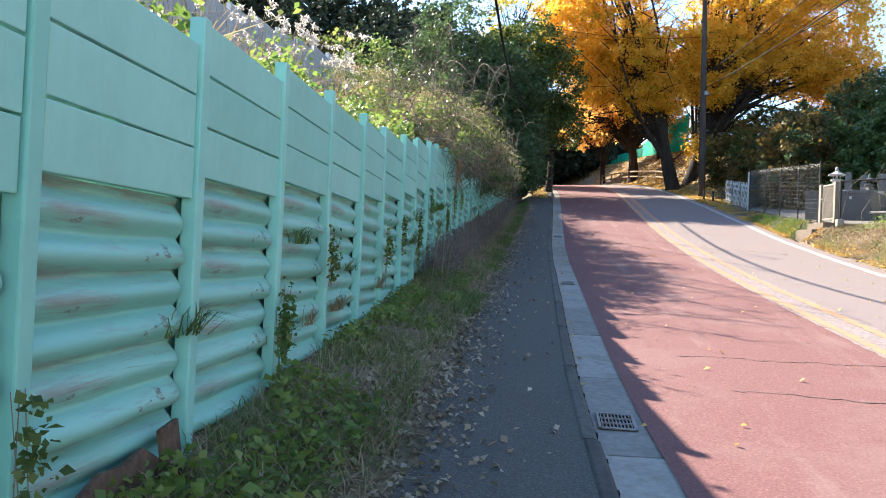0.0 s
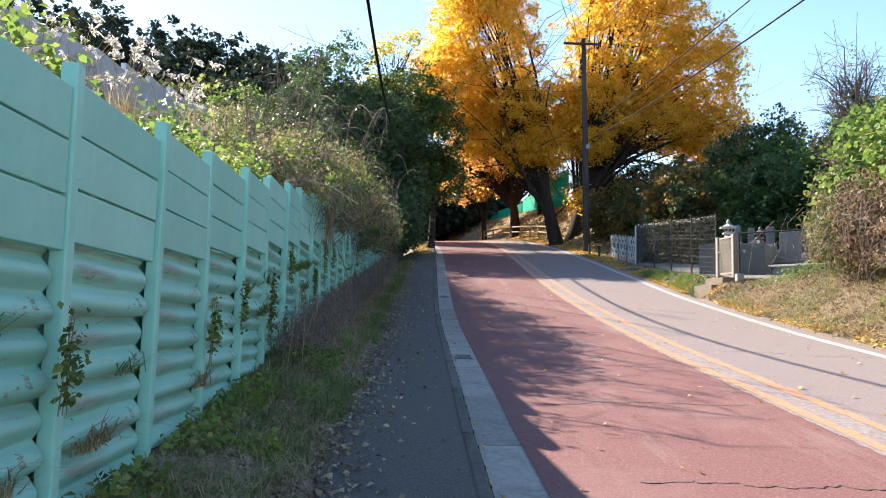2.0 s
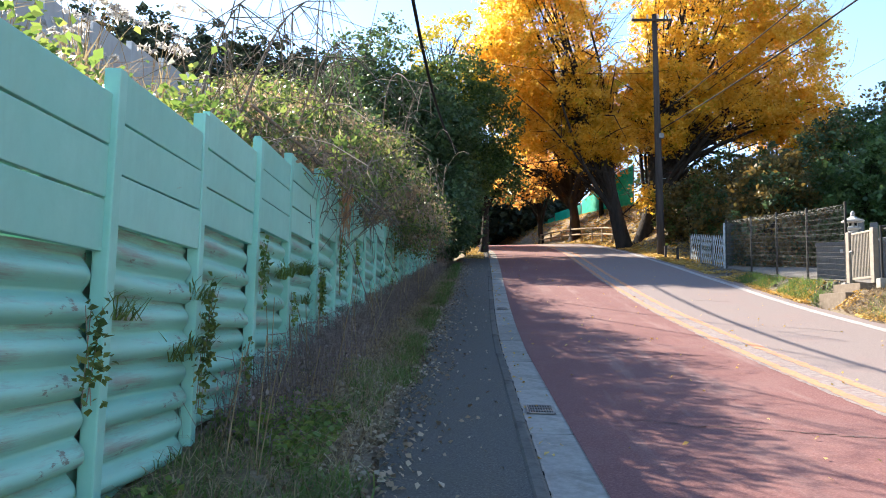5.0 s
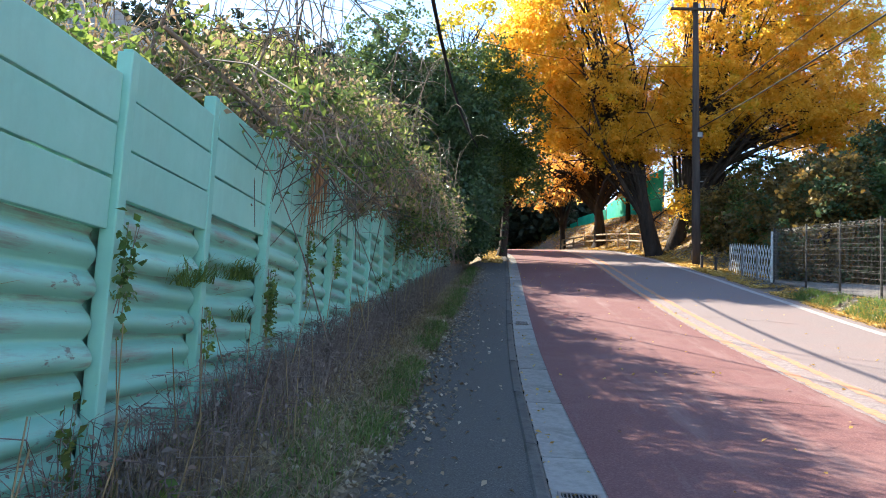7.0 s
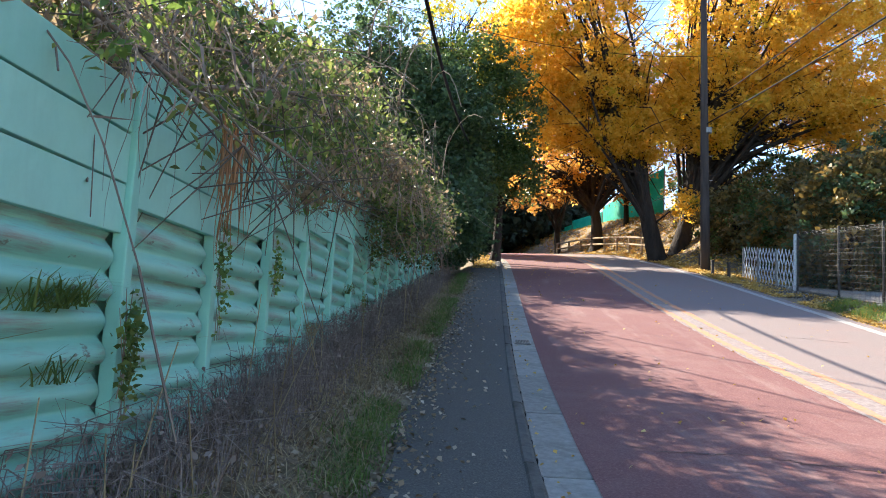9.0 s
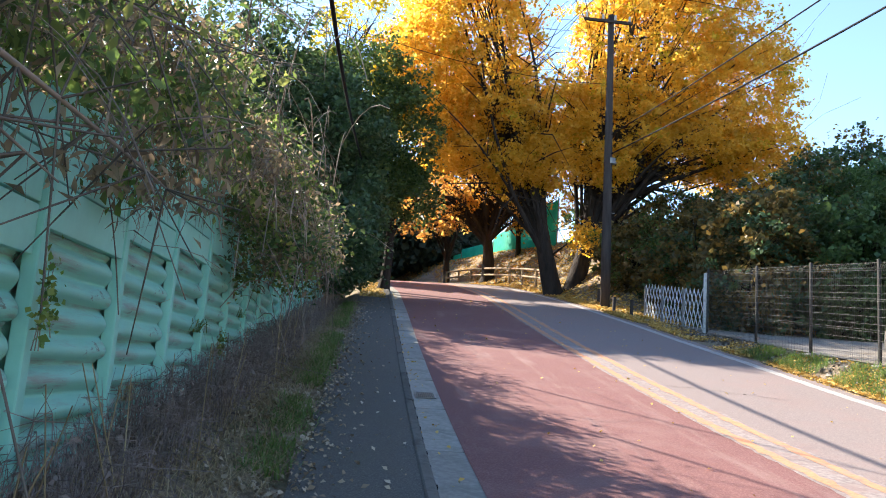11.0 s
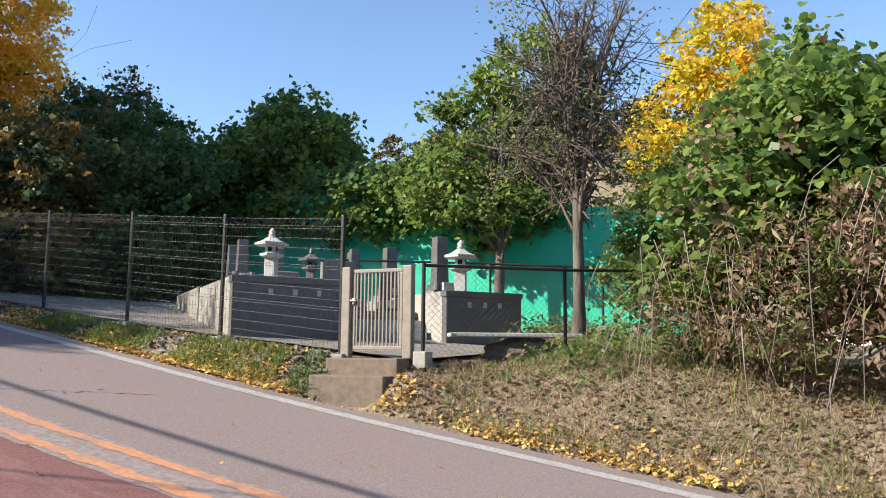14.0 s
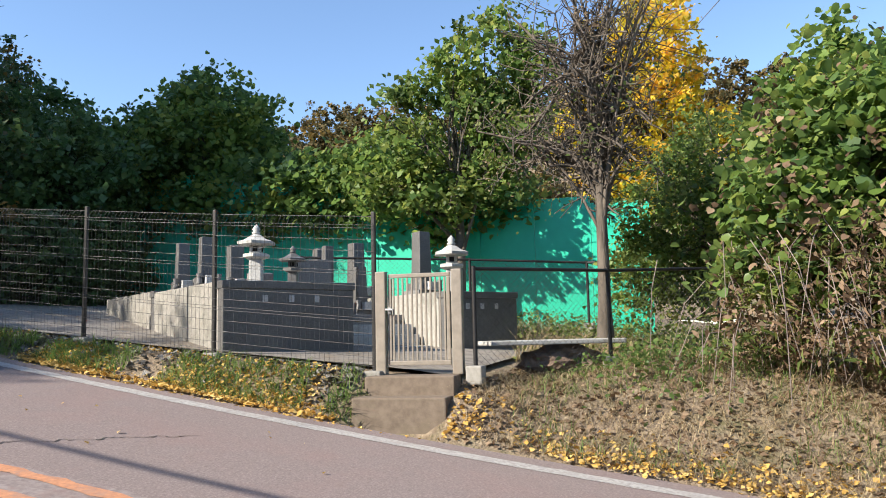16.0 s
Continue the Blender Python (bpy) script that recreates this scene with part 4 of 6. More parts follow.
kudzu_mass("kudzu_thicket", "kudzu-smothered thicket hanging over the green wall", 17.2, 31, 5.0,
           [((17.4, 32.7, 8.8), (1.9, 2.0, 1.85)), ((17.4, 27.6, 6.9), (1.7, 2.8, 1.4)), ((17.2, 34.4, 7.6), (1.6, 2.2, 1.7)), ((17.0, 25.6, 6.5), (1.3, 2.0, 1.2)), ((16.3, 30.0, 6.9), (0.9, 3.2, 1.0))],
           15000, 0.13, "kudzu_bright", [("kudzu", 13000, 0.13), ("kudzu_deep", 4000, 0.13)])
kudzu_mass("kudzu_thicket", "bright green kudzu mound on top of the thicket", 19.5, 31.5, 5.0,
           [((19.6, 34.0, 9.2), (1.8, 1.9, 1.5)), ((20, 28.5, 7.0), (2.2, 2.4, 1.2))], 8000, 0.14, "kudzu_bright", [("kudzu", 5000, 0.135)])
tree("mulberry_tree", "light green broad-leaved tree hanging over the green wall", (15.6, 25.0, 3.9), (15.7, 25.0, 6.9), 0.14,
     [((15.6, 25.4, 7.9), (1.4, 1.5, 1.3)), ((15.7, 24.4, 9.1), (1.0, 1.15, 1.0)), ((15.8, 24.0, 10.1), (0.35, 0.4, 0.5)), ((16.0, 23.9, 7.9), (0.9, 1.0, 1.0)), ((15.4, 26.5, 6.6), (0.8, 0.8, 0.6)), ((16.0, 23.3, 9.0), (0.5, 0.6, 0.9)), ((15.9, 24.4, 6.7), (0.7, 0.9, 0.4)), ((15.3, 25.4, 6.3), (0.8, 1.1, 0.5))],
     5200, 0.15, "kudzu_bright", bark="bark_grey", n_limbs=34, clump=0.32, extra=[("mixed_leaf", 2800, 0.14), ("kudzu", 3000, 0.15)])
tree("bare_tree", "slim grey multi-stemmed tree, almost bare, beside the chain-link fence", (10.5, 21.25, 3.3), (10.45, 21.3, 7.4), 0.095,
     [((10.5, 21.35, 6.3), (1.5, 1.75, 1.0)), ((10.4, 21.2, 7.6), (1.2, 1.4, 1.4)), ((10.6, 21.4, 5.6), (1.0, 1.6, 0.5))], 1600, 0.055, "mixed_leaf", bark="bark_grey", n_limbs=64, clump=0.4, twigs=26, low=0.32, thick=0.42, lift=0.4,
     extra=[("dry_leaf", 900, 0.045)])
tree("shrub", "green and yellowing shrub behind the chain-link fence", (12.6, 20.0, 3.5), (12.6, 20, 5), 0.07,
     [((12.7, 20.2, 5.0), (1.2, 1.2, 1.3)), ((13.4, 19.6, 5.8), (1.3, 1.1, 1.4)), ((12.4, 20.6, 4.2), (1.0, 0.9, 0.8))], 11000, 0.075, "mixed_leaf", bark="bark_grey", n_limbs=24, clump=0.25,
     category="shrub", extra=[("kudzu_bright", 7500, 0.075)])
tree("ginkgo_tree", "yellow ginkgo standing beyond the green wall", (25, 21.5, 4.2), (25, 21.5, 9), 0.2,
     [((25, 22.2, 9.8), (2.4, 2.2, 2.6)), ((25, 21.5, 12.2), (1.7, 1.7, 1.9)), ((25.5, 20, 8.5), (1.8, 1.8, 2))], 9500, 0.19, "ginkgo_lime", n_limbs=24, clump=0.4, extra=[("ginkgo", 3500, 0.18)])

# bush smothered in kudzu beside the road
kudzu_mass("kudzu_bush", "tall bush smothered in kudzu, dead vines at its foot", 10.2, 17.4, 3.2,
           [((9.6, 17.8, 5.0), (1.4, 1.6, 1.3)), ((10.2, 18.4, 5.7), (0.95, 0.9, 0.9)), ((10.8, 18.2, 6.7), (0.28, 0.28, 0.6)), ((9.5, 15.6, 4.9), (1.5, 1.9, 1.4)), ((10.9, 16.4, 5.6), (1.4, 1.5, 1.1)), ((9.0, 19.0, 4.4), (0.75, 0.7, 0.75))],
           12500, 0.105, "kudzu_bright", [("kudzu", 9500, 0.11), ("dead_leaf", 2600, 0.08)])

# ---- left: vines over the fence, slope, pale wall ----
vines = thing("vine_tangle", -2.4, 22, 5, "tangle of dry vines and leaves spilling over the fence", "vines")
off = np.array([-2.4, 22, 5.0])
vc = np.array([(-2.8, 14.8, 3.8), (-2.7, 16.5, 4.15), (-2.6, 18.5, 4.55), (-2.5, 20.5, 4.75), (-2.3, 22.5, 4.7), (-2.2, 24.5, 4.55), (-2.3, 26.6, 4.6), (-2.4, 29.0, 4.9), (-2.4, 32.0, 5.2), (-4.2, 21.0, 5.8), (-4.4, 27.0, 5.9), (-1.55, 22.2, 4.2), (-1.5, 25.0, 4.2), (-6.8, 31.0, 7.5), (-6.6, 26.0, 7.0)])
vr = np.array([(0.7, 1.1, 0.5), (0.85, 1.3, 0.75), (1.0, 1.4, 0.9), (1.05, 1.4, 0.95), (1.0, 1.3, 0.85), (0.9, 1.3, 0.7), (0.8, 1.4, 0.55), (0.8, 1.6, 0.55), (0.8, 1.6, 0.6), (1.2, 2.0, 0.9), (1.2, 2.2, 0.9), (0.55, 1.2, 0.75), (0.5, 1.3, 0.65), (1.6, 2.4, 1.2), (1.5, 2.2, 1.0)])
for mat, n, s, up, droop in (("mixed_leaf", 21000, 0.065, 0.2, 0.5), ("dry_leaf", 22000, 0.055, 0.1, 0.8), ("kudzu_bright", 4500, 0.075, 0.3, 0.5), ("evergreen", 14000, 0.075, 0.2, 0.3)):
    v, f = leaves(clumpy(n, vc, vr, 0.26, 48, 0.55), s, 0.6, up, droop)
    solid("foliage", v - off, f, mat, vines)
hc = np.array([(-1.76, 15.0 + 1.5 * i, float(fence_top(15.0 + 1.5 * i)) - 0.05 + 0.12 * math.sin(i * 2.2)) for i in range(12)])
hr = np.array([(0.28, 0.95, 0.42 + 0.12 * math.sin(i * 1.7)) for i in range(12)])
ac, ar = np.concatenate([vc[:9], hc]), np.concatenate([vr[:9] * 1.02, hr])
for mat, n, s, asp in (("dry_leaf", 9000, 0.085, 0.3), ("mixed_leaf", 9000, 0.075, 0.4), ("kudzu_bright", 3600, 0.07, 0.5), ("dry_stalk", 6500, 0.26, 0.035)):
    v, f = leaves(clumpy(n, ac, ar, 0.24, 46, 0.6), s, asp, 0.0, 1.5)
    solid("hanging_leaves", v - off, f, mat, vines)
segs = []
for i in range(1000):
    k = rng.integers(0, len(vc))
    a = vc[k] + rng.normal(size=3) * vr[k] * 0.6
    L = 0.6 + 1.5 * rng.random()
    d = np.array([0.45 * rng.normal() + 0.25, 0.8 * rng.normal() - 0.2, 0.25 * rng.normal()])
    b = a + d * L + np.array([0, 0, -0.5 * L * rng.random()])
    b[0] = min(b[0], -0.95 - 0.3 * rng.random())
    pts = curve_pts(a, (a + b) / 2 + np.array([0, 0, 0.35 * L]), b, 6)
    w = 0.0025 + 0.004 * rng.random() ** 2
    segs += [(pts[j], pts[j + 1], w, w * 0.85) for j in range(5)]
v, f = tubes(segs, 4)
solid("vine", v - off, f, "dry_stalk", vines, kind="stuff")
for (a, c, b, w) in [((-3.4, 24, 4.4), (-3, 18, 7.5), (-1.7, 17.0, 5.4), 0.02), ((-3.2, 20, 4.4), (-2.6, 17, 7.4), (-2.0, 15.0, 6.0), 0.016), ((-3.6, 21, 4.2), (-3.5, 18.5, 7.5), (-2.9, 16.0, 6.4), 0.016),
                     ((-3.0, 28, 5.5), (-2.4, 22, 8.6), (-1.4, 21, 6.2), 0.022), ((-2.6, 18, 4.2), (-2.2, 15.5, 5.0), (-1.3, 13.6, 4.5), 0.016), ((-3.2, 17, 3.8), (-3.4, 16, 5.0), (-3.1, 14.6, 5.4), 0.018),
                     ((-2.9, 30, 5.5), (-2, 25, 8.8), (-1.2, 24, 7.4), 0.02),
                     ((-2.5, 13.9, 4.1), (-1.6, 14.9, 3.45), (-1.5, 16.3, 3.2), 0.018), ((-2.3, 15.0, 3.9), (-1.5, 15.9, 3.5), (-1.45, 17.7, 3.42), 0.020), ((-1.9, 15.4, 3.7), (-1.6, 17.1, 4.2), (-1.6, 19.4, 4.9), 0.016),
                     ((-2.7, 12.8, 3.2), (-2.7, 13.4, 4.9), (-2.1, 12.5, 4.6), 0.016), ((-2.8, 14.0, 3.4), (-2.5, 14.4, 5.3), (-1.9, 13.9, 5.2), 0.017), ((-2.6, 15.6, 3.6), (-2.2, 15.8, 5.6), (-1.7, 14.6, 5.0), 0.015)]:
    pts = curve_pts(np.array(a, float), np.array(c, float), np.array(b, float), 14)
    v, f = pipe(pts, w * (1 - np.arange(14) / 16), 6)
    solid("dead_branch", v - off, f, "dry_stalk", vines, smooth=True)
    segs = []
    for j in range(4, 13):
        for _ in range(3):
            q = pts[j] + rng.normal(size=3) * 0.35 + np.array([0, 0, -0.25])
            segs.append((pts[j], q, 0.006, 0.003))
    v, f = tubes(segs, 4)
    solid("twig_spray", v - off, f, "bark_grey", vines, kind="stuff")

# long withered strands hanging down the face of the fence
for mat, n, ys, hang in (("strand_orange", 26, (15.75, 16.35), (0.45, 0.85)), ("dry_stalk", 60, (14.4, 23.0), (0.25, 0.6))):
    bits = []
    for i in range(n):
        y = rng.uniform(*ys)
        top_ = np.array([float(fence_x(y)) + 0.10 + 0.12 * rng.random(), y, float(fence_top(y)) - 0.05 - 0.25 * rng.random()])
        t = np.linspace(0, 1, 7)[:, None]
        p = top_ + t * np.array([0.04 * rng.normal(), 0.10 * rng.normal(), -rng.uniform(*hang)]) + np.sin(t * 5 + rng.random() * 6) * np.array([[0.01, 0.02, 0]])
        bits.append(pipe(p, (0.007 if "orange" in mat else 0.0028) * (1.15 - t[:, 0]) * (0.6 + 0.8 * rng.random()), 4))
    v, f = join(*bits)
    solid("hanging_strand", v - off, f, mat, vines, kind="stuff")

slope_y = rng.uniform(2, 36, 15000)
slope_x = rng.uniform(-9.5, fence_x(slope_y) - 0.3)
z = ground_z(slope_x, slope_y)
v, f = join(blades(np.stack([slope_x, slope_y, z], axis=1), 0.55, 0.02, 0.6))
tagged(solid("slope_grass", v, f, "straw"), "dry pale grass on the slope behind the fence", "grass", kind="stuff")
sy_ = rng.uniform(0, 36, 9000)
sx_ = rng.uniform(-9.5, fence_x(sy_) - 0.25)
pts = np.stack([sx_, sy_, ground_z(sx_, sy_) + 0.15 + 0.45 * rng.random(9000)], axis=1)
v, f = leaves(pts, 0.11, 0.75, 0.4)
tagged(solid("slope_weeds", v, f, "kudzu_bright"), "yellow-green weeds on the slope behind the fence", "weeds", kind="stuff")
n = 8000
ey = rng.uniform(2.0, 15.5, n)
pts = np.stack([fence_x(ey) - 0.42 - 0.35 * np.abs(rng.normal(size=n)), ey, fence_top(ey) - 0.05 + 0.16 * np.abs(rng.normal(size=n)) * (1 + np.sin(ey * 2.1))], axis=1)
v, f = leaves(pts, 0.062, 0.7, 0.3)
tagged(solid("fence_top_weeds", v, f, "kudzu_bright"), "leafy weeds growing along the top of the fence", "weeds", kind="stuff")

pampas = None
for i in range(18):
    x, y = rng.uniform(-8.8, -5.0), rng.uniform(9.5, 31)
    z = G_(x, y)
    if pampas is None or i < 4:
        e = thing("pampas_grass", x, y, z, "pampas grass with silvery plumes on the slope", "grass", "pampas grass on the slope")
        stems, pl = [], []
        for j in range(9):
            a = rng.normal(size=2) * 0.12
            h = rng.uniform(1.3, 2.1)
            t = np.array([a[0] * 3 + 0.15, a[1] * 3, h])
            pts = curve_pts(np.array([a[0], a[1], 0]), np.array([a[0], a[1], h * 0.7]), t, 5)
            stems += [(pts[q], pts[q + 1], 0.006, 0.005) for q in range(4)]
            s_ = np.linspace(0, 1, 26)[:, None]
            pl.append(t + s_ * np.array([0.20, 0.03, -0.06]) + rng.normal(size=(26, 3)) * 0.028)
        v, f = tubes(stems, 4)
        solid("stem_bunch", v, f, "straw", e, kind="stuff")
        v, f = leaves(np.concatenate(pl), 0.11, 0.3, 0.2)
        solid("plume", v, f, "plume", e)
        v, f = blades(rng.normal(size=(120, 3)) * np.array([0.15, 0.15, 0]), 0.9, 0.02, 0.8)
        solid("leaf_blades", v, f, "straw", e)
        pampas = e
    else:
        copy_thing(pampas, pose(x, y, z, 0, 0, rng.uniform(0, 360)))

pale_wall = thing("retaining_wall", -9.9, 20, 0, "pale grey concrete panel wall above the slope", "wall")
pw = None
for k in range(16):
    y = 4.5 + 2.1 * (k - 0)
    zt = 8.6 + 0.125 * (y - 20)
    mm = pose(0, y - 20, zt - 5.0)
    if pw is None:
        pw = part("wall_panel", box(0.16, 2.08, 5.0, 0.015), "wall_pale", pale_wall, place=mm)
    else:
        again(pw, "wall_panel", mm)

# cable along the left side of the road
pts = np.array([(-1.16, y, z) for y, z in zip(np.linspace(-8, 60, 40), np.interp(np.linspace(-8, 60, 40), [-8, 6, 14, 18, 22, 26, 32, 38, 60], [9.4, 7.3, 6.5, 6.3, 6.5, 7.0, 8.0, 9.1, 13.5]))])
for _ in range(3):
    pts[1:-1, 2] = (pts[:-2, 2] + pts[1:-1, 2] * 2 + pts[2:, 2]) / 4
v, f = pipe(pts, 0.03, 6)
tagged(solid("overhead_wire", v, f, "cable", smooth=True), "thick dark cable hung low beside the road", "wire", "overhead wires")

# wooded hill on the left and far hill on the right
def wood(name, label, xs, ys, zf, n, size, mat, mat2):
    heads = np.array([(rng.uniform(*xs), rng.uniform(*ys)) for _ in range(n)])
    c = np.array([(x, y, zf(x, y) + rng.uniform(1.5, 5)) for x, y in heads])
    r = np.stack([rng.uniform(1.8, 3.2, n), rng.uniform(1.8, 3.2, n), rng.uniform(2.5, 5.5, n)], axis=1)
    v1 = leaves(clumpy(n * 300, c, r, 0.7, 30), size * 0.65, 0.8, 0.3)
    tagged(solid(name, *v1, mat), label, "woods", kind="stuff")
    v2 = leaves(clumpy(n * 100, c, r, 0.7, 30), size * 0.65, 0.8, 0.3)
    tagged(solid(name, *v2, mat2), label, "woods", kind="stuff")


def hill_left(x, y):
    return 8 + (18 + 0.2 * max(0.0, -18 - x)) * float(sstep(58, 98, y) * (1 - sstep(-16, -4, x)))


def hill_sheet(name, xs, ys, zf, mat, label):
    sheet(name, xs, ys, lambda x, y: np.array([zf(a, b) for a, b in zip(x, y)]), mat, label=label, category="hill")


hill_sheet("hill_left", np.linspace(-140, -14, 24), np.linspace(55, 170, 20), hill_left, "soil", "wooded hillside above the road")
wood("hill_woods", "dark conifer woods on the hill", (-90, -12), (74, 112), hill_left, 380, 0.8, "conifer", "conifer")
wood("slope_woods", "brown autumn woods on the slope", (-24, -11), (46, 62), lambda x, y: 7.5 + 0.25 * (-11 - x), 40, 0.45, "hill_leaf", "mixed_leaf")


def hill_right(x, y):
    return 4 + 31 * float(sstep(60, 120, x))


hill_sheet("hill_right", np.linspace(50, 260, 20), np.linspace(-80, 160, 24), hill_right, "soil", "far wooded ridge")
wood("ridge_woods", "far ridge of brown autumn woods", (75, 160), (-40, 130), hill_right, 620, 0.8, "hill_leaf", "rusty_leaf")

# ---- right: graveyard ----
RZ = -34.0


def along(s, d, z=0.0):
    """A place from the plot's front corner: s along the front, d to the back."""
    return (8.0 + 0.829 * s + 0.559 * d, 25.57 - 0.559 * s + 0.829 * d, z)


def plot(s0, s1, d0, d1, z0, z1, label, front="stone_dark", side="concrete"):
    cx, cy, _ = along((s0 + s1) / 2, (d0 + d1) / 2)
    e = thing("grave_plot", cx, cy, z0, label, "grave plot", "raised grave plots", RZ)
    w, dpt, h = s1 - s0, d1 - d0, z1 - z0
    part("front_wall", box(w, 0.16, h - 0.10, 0.012, (0, -dpt / 2 + 0.08, 0)), front, e)
    part("coping", box(w + 0.04, 0.22, 0.10, 0.012, (0, -dpt / 2 + 0.09, h - 0.10)), front, e)
    for sgn in (-1, 1):
        part("side_wall", box(0.16, dpt - 0.17, h, 0.012, (sgn * (w / 2 - 0.08), 0.085, 0)), side, e)
    part("back_wall", box(w - 0.33, 0.16, h, 0.012, (0, dpt / 2 - 0.08, 0)), side, e)
    part("gravel_bed", box(w - 0.33, dpt - 0.34, h - 0.07, 0.0, (0, 0, 0)), "gravel", e)
    for q in range(3):
        part("vase_slot", box(0.07, 0.012, 0.09, 0.003, (-w / 2 + w * (0.3 + 0.2 * q), -dpt / 2 - 0.004, h - 0.27)), "stone_light", e)
    return e


plot(0, 1.85, 0, 2.9, 2.9, 4.12, "raised grave plot walled in dark stone and pale concrete")
plot(0.004, 1.846, 2.905, 5.9, 3.0, 4.15, "upper grave plot walled in pale concrete")
plot(3.5, 4.95, 0.1, 5.2, 2.9, 4.04, "raised grave plot walled in dark polished stone")
plot(1.9, 3.46, 1.25, 5.2, 2.9, 3.72, "low grave plot between two raised plots", front="stone_mid")
for i, (d, h) in enumerate(((0.55, 3.22), (0.87, 3.40), (1.08, 3.56))):
    x, y, _ = along(2.68, d)
    st = thing("stone_step", x, y, 2.85, "pale granite step between the grave plots", "step", "steps between the plots", RZ)
    part("tread", box(1.5, 0.36, h - 2.85, 0.012), "stone_light", st)


def tomb(s, d, z, w, dp, h, label, mat="stone_dark", base=True, slab=False):
    x, y, _ = along(s, d)
    e = thing("tombstone", x, y, z, label, "tombstone", "tombstones", RZ + rng.normal() * 1.5)
    zz = 0
    if base:
        part("plinth", box(w * 1.9, dp * 1.9, 0.16, 0.012), "stone_mid", e)
        part("base", box(w * 1.4, dp * 1.4, 0.13, 0.012, (0, 0, 0.16)), mat, e)
        zz = 0.29
    bm = box(w, dp, h, 0.018, (0, 0, zz))
    if not slab:
        for vv in bm.verts:
            if vv.co.z > zz + h * 0.97:
                vv.co.x *= 0.86
                vv.co.y *= 0.86
    part("slab", bm, mat, e)
    if base:
        part("offering_stand", box(w * 0.8, 0.12, 0.14, 0.01, (0, -dp * 0.95 - 0.05, 0.16)), "stone_light", e)
        for sg in (-1, 1):
            part("flower_vase", lathe([(0.035, 0), (0.045, 0.02), (0.035, 0.10), (0.05, 0.17)], 10), "stone_mid", e, place=pose(sg * w * 0.75, -dp * 0.95, 0.16))
    return e


tomb(0.75, 3.9, 4.08, 0.22, 0.20, 0.66, "tall tombstone of pale-edged dark granite")
tomb(0.62, 2.4, 4.05, 0.20, 0.18, 0.62, "dark granite tombstone on a stepped base")
tomb(1.45, 3.3, 4.08, 0.24, 0.22, 0.60, "dark granite tombstone on a raised plot")
tomb(1.30, 1.9, 4.05, 0.40, 0.12, 0.34, "low rounded grave marker stone", "stone_mid", base=False)
tomb(2.25, 2.0, 3.66, 0.62, 0.14, 0.98, "broad pale grey inscription slab", "stone_mid", base=False, slab=True)
tomb(2.62, 2.2, 3.66, 0.17, 0.17, 0.95, "dark upright tombstone in the middle plot")
tomb(2.9, 3.0, 3.66, 0.24, 0.24, 1.00, "tall dark polished tombstone")
tomb(3.25, 2.2, 3.66, 0.18, 0.2, 0.62, "small dark tombstone beside taller ones")
tomb(4.05, 1.5, 3.97, 0.26, 0.26, 0.88, "tall dark granite tombstone on a raised plot")
tomb(3.75, 3.2, 3.97, 0.26, 0.26, 0.85, "dark granite tombstone towards the back wall")


def lantern(x, y, z, s, mat, label):
    e = thing("stone_lantern", x, y, z, label, "stone lantern", "stone lanterns", 20)
    part("foot", lathe([(0.17 * s, 0), (0.17 * s, 0.05 * s), (0.12 * s, 0.07 * s)], 6), mat, e)
    part("shaft", box(0.17 * s, 0.17 * s, 0.30 * s, 0.012, (0, 0, 0.07 * s)), mat, e)
    part("platform", lathe([(0.10 * s, 0.37 * s), (0.19 * s, 0.41 * s), (0.19 * s, 0.45 * s), (0.15 * s, 0.46 * s)], 6), mat, e)
    lb = part("light_box", box(0.16 * s, 0.16 * s, 0.12 * s, 0.008, (0, 0, 0.46 * s)), mat, e)
    for r_ in range(4):
        part("window", box(0.07 * s, 0.006, 0.07 * s, 0.001, (0, 0, 0)), "dark_hole", lb, place=pose(0, 0, 0.485 * s, 0, 0, 90 * r_) @ pose(0, -0.0825 * s, 0))
    bm = lathe([(0.10 * s, 0.575 * s), (0.27 * s, 0.585 * s), (0.275 * s, 0.61 * s), (0.17 * s, 0.655 * s), (0.08 * s, 0.715 * s), (0.05 * s, 0.73 * s)], 6)
    for vv in bm.verts:
        if abs(vv.co.z - 0.61 * s) < 1e-4:
            vv.co.z += 0.012 * s
    part("roof", bm, mat, e)
    part("finial", lathe([(0.045 * s, 0.73 * s), (0.065 * s, 0.755 * s), (0.04 * s, 0.775 * s), (0.058 * s, 0.805 * s), (0.035 * s, 0.84 * s), (0.006 * s, 0.875 * s)], 14), mat, e, smooth=True)
    return e


lantern(8.96, 25.72, 4.09, 0.98, "stone_light", "pale granite lantern with a hipped roof on a raised plot")
lantern(11.67, 23.82, 4.0, 1.12, "stone_light", "pale granite lantern beside dark tombstones")
lantern(9.93, 25.72, 4.05, 0.80, "stone_dark", "small dark stone lantern between tombstones")

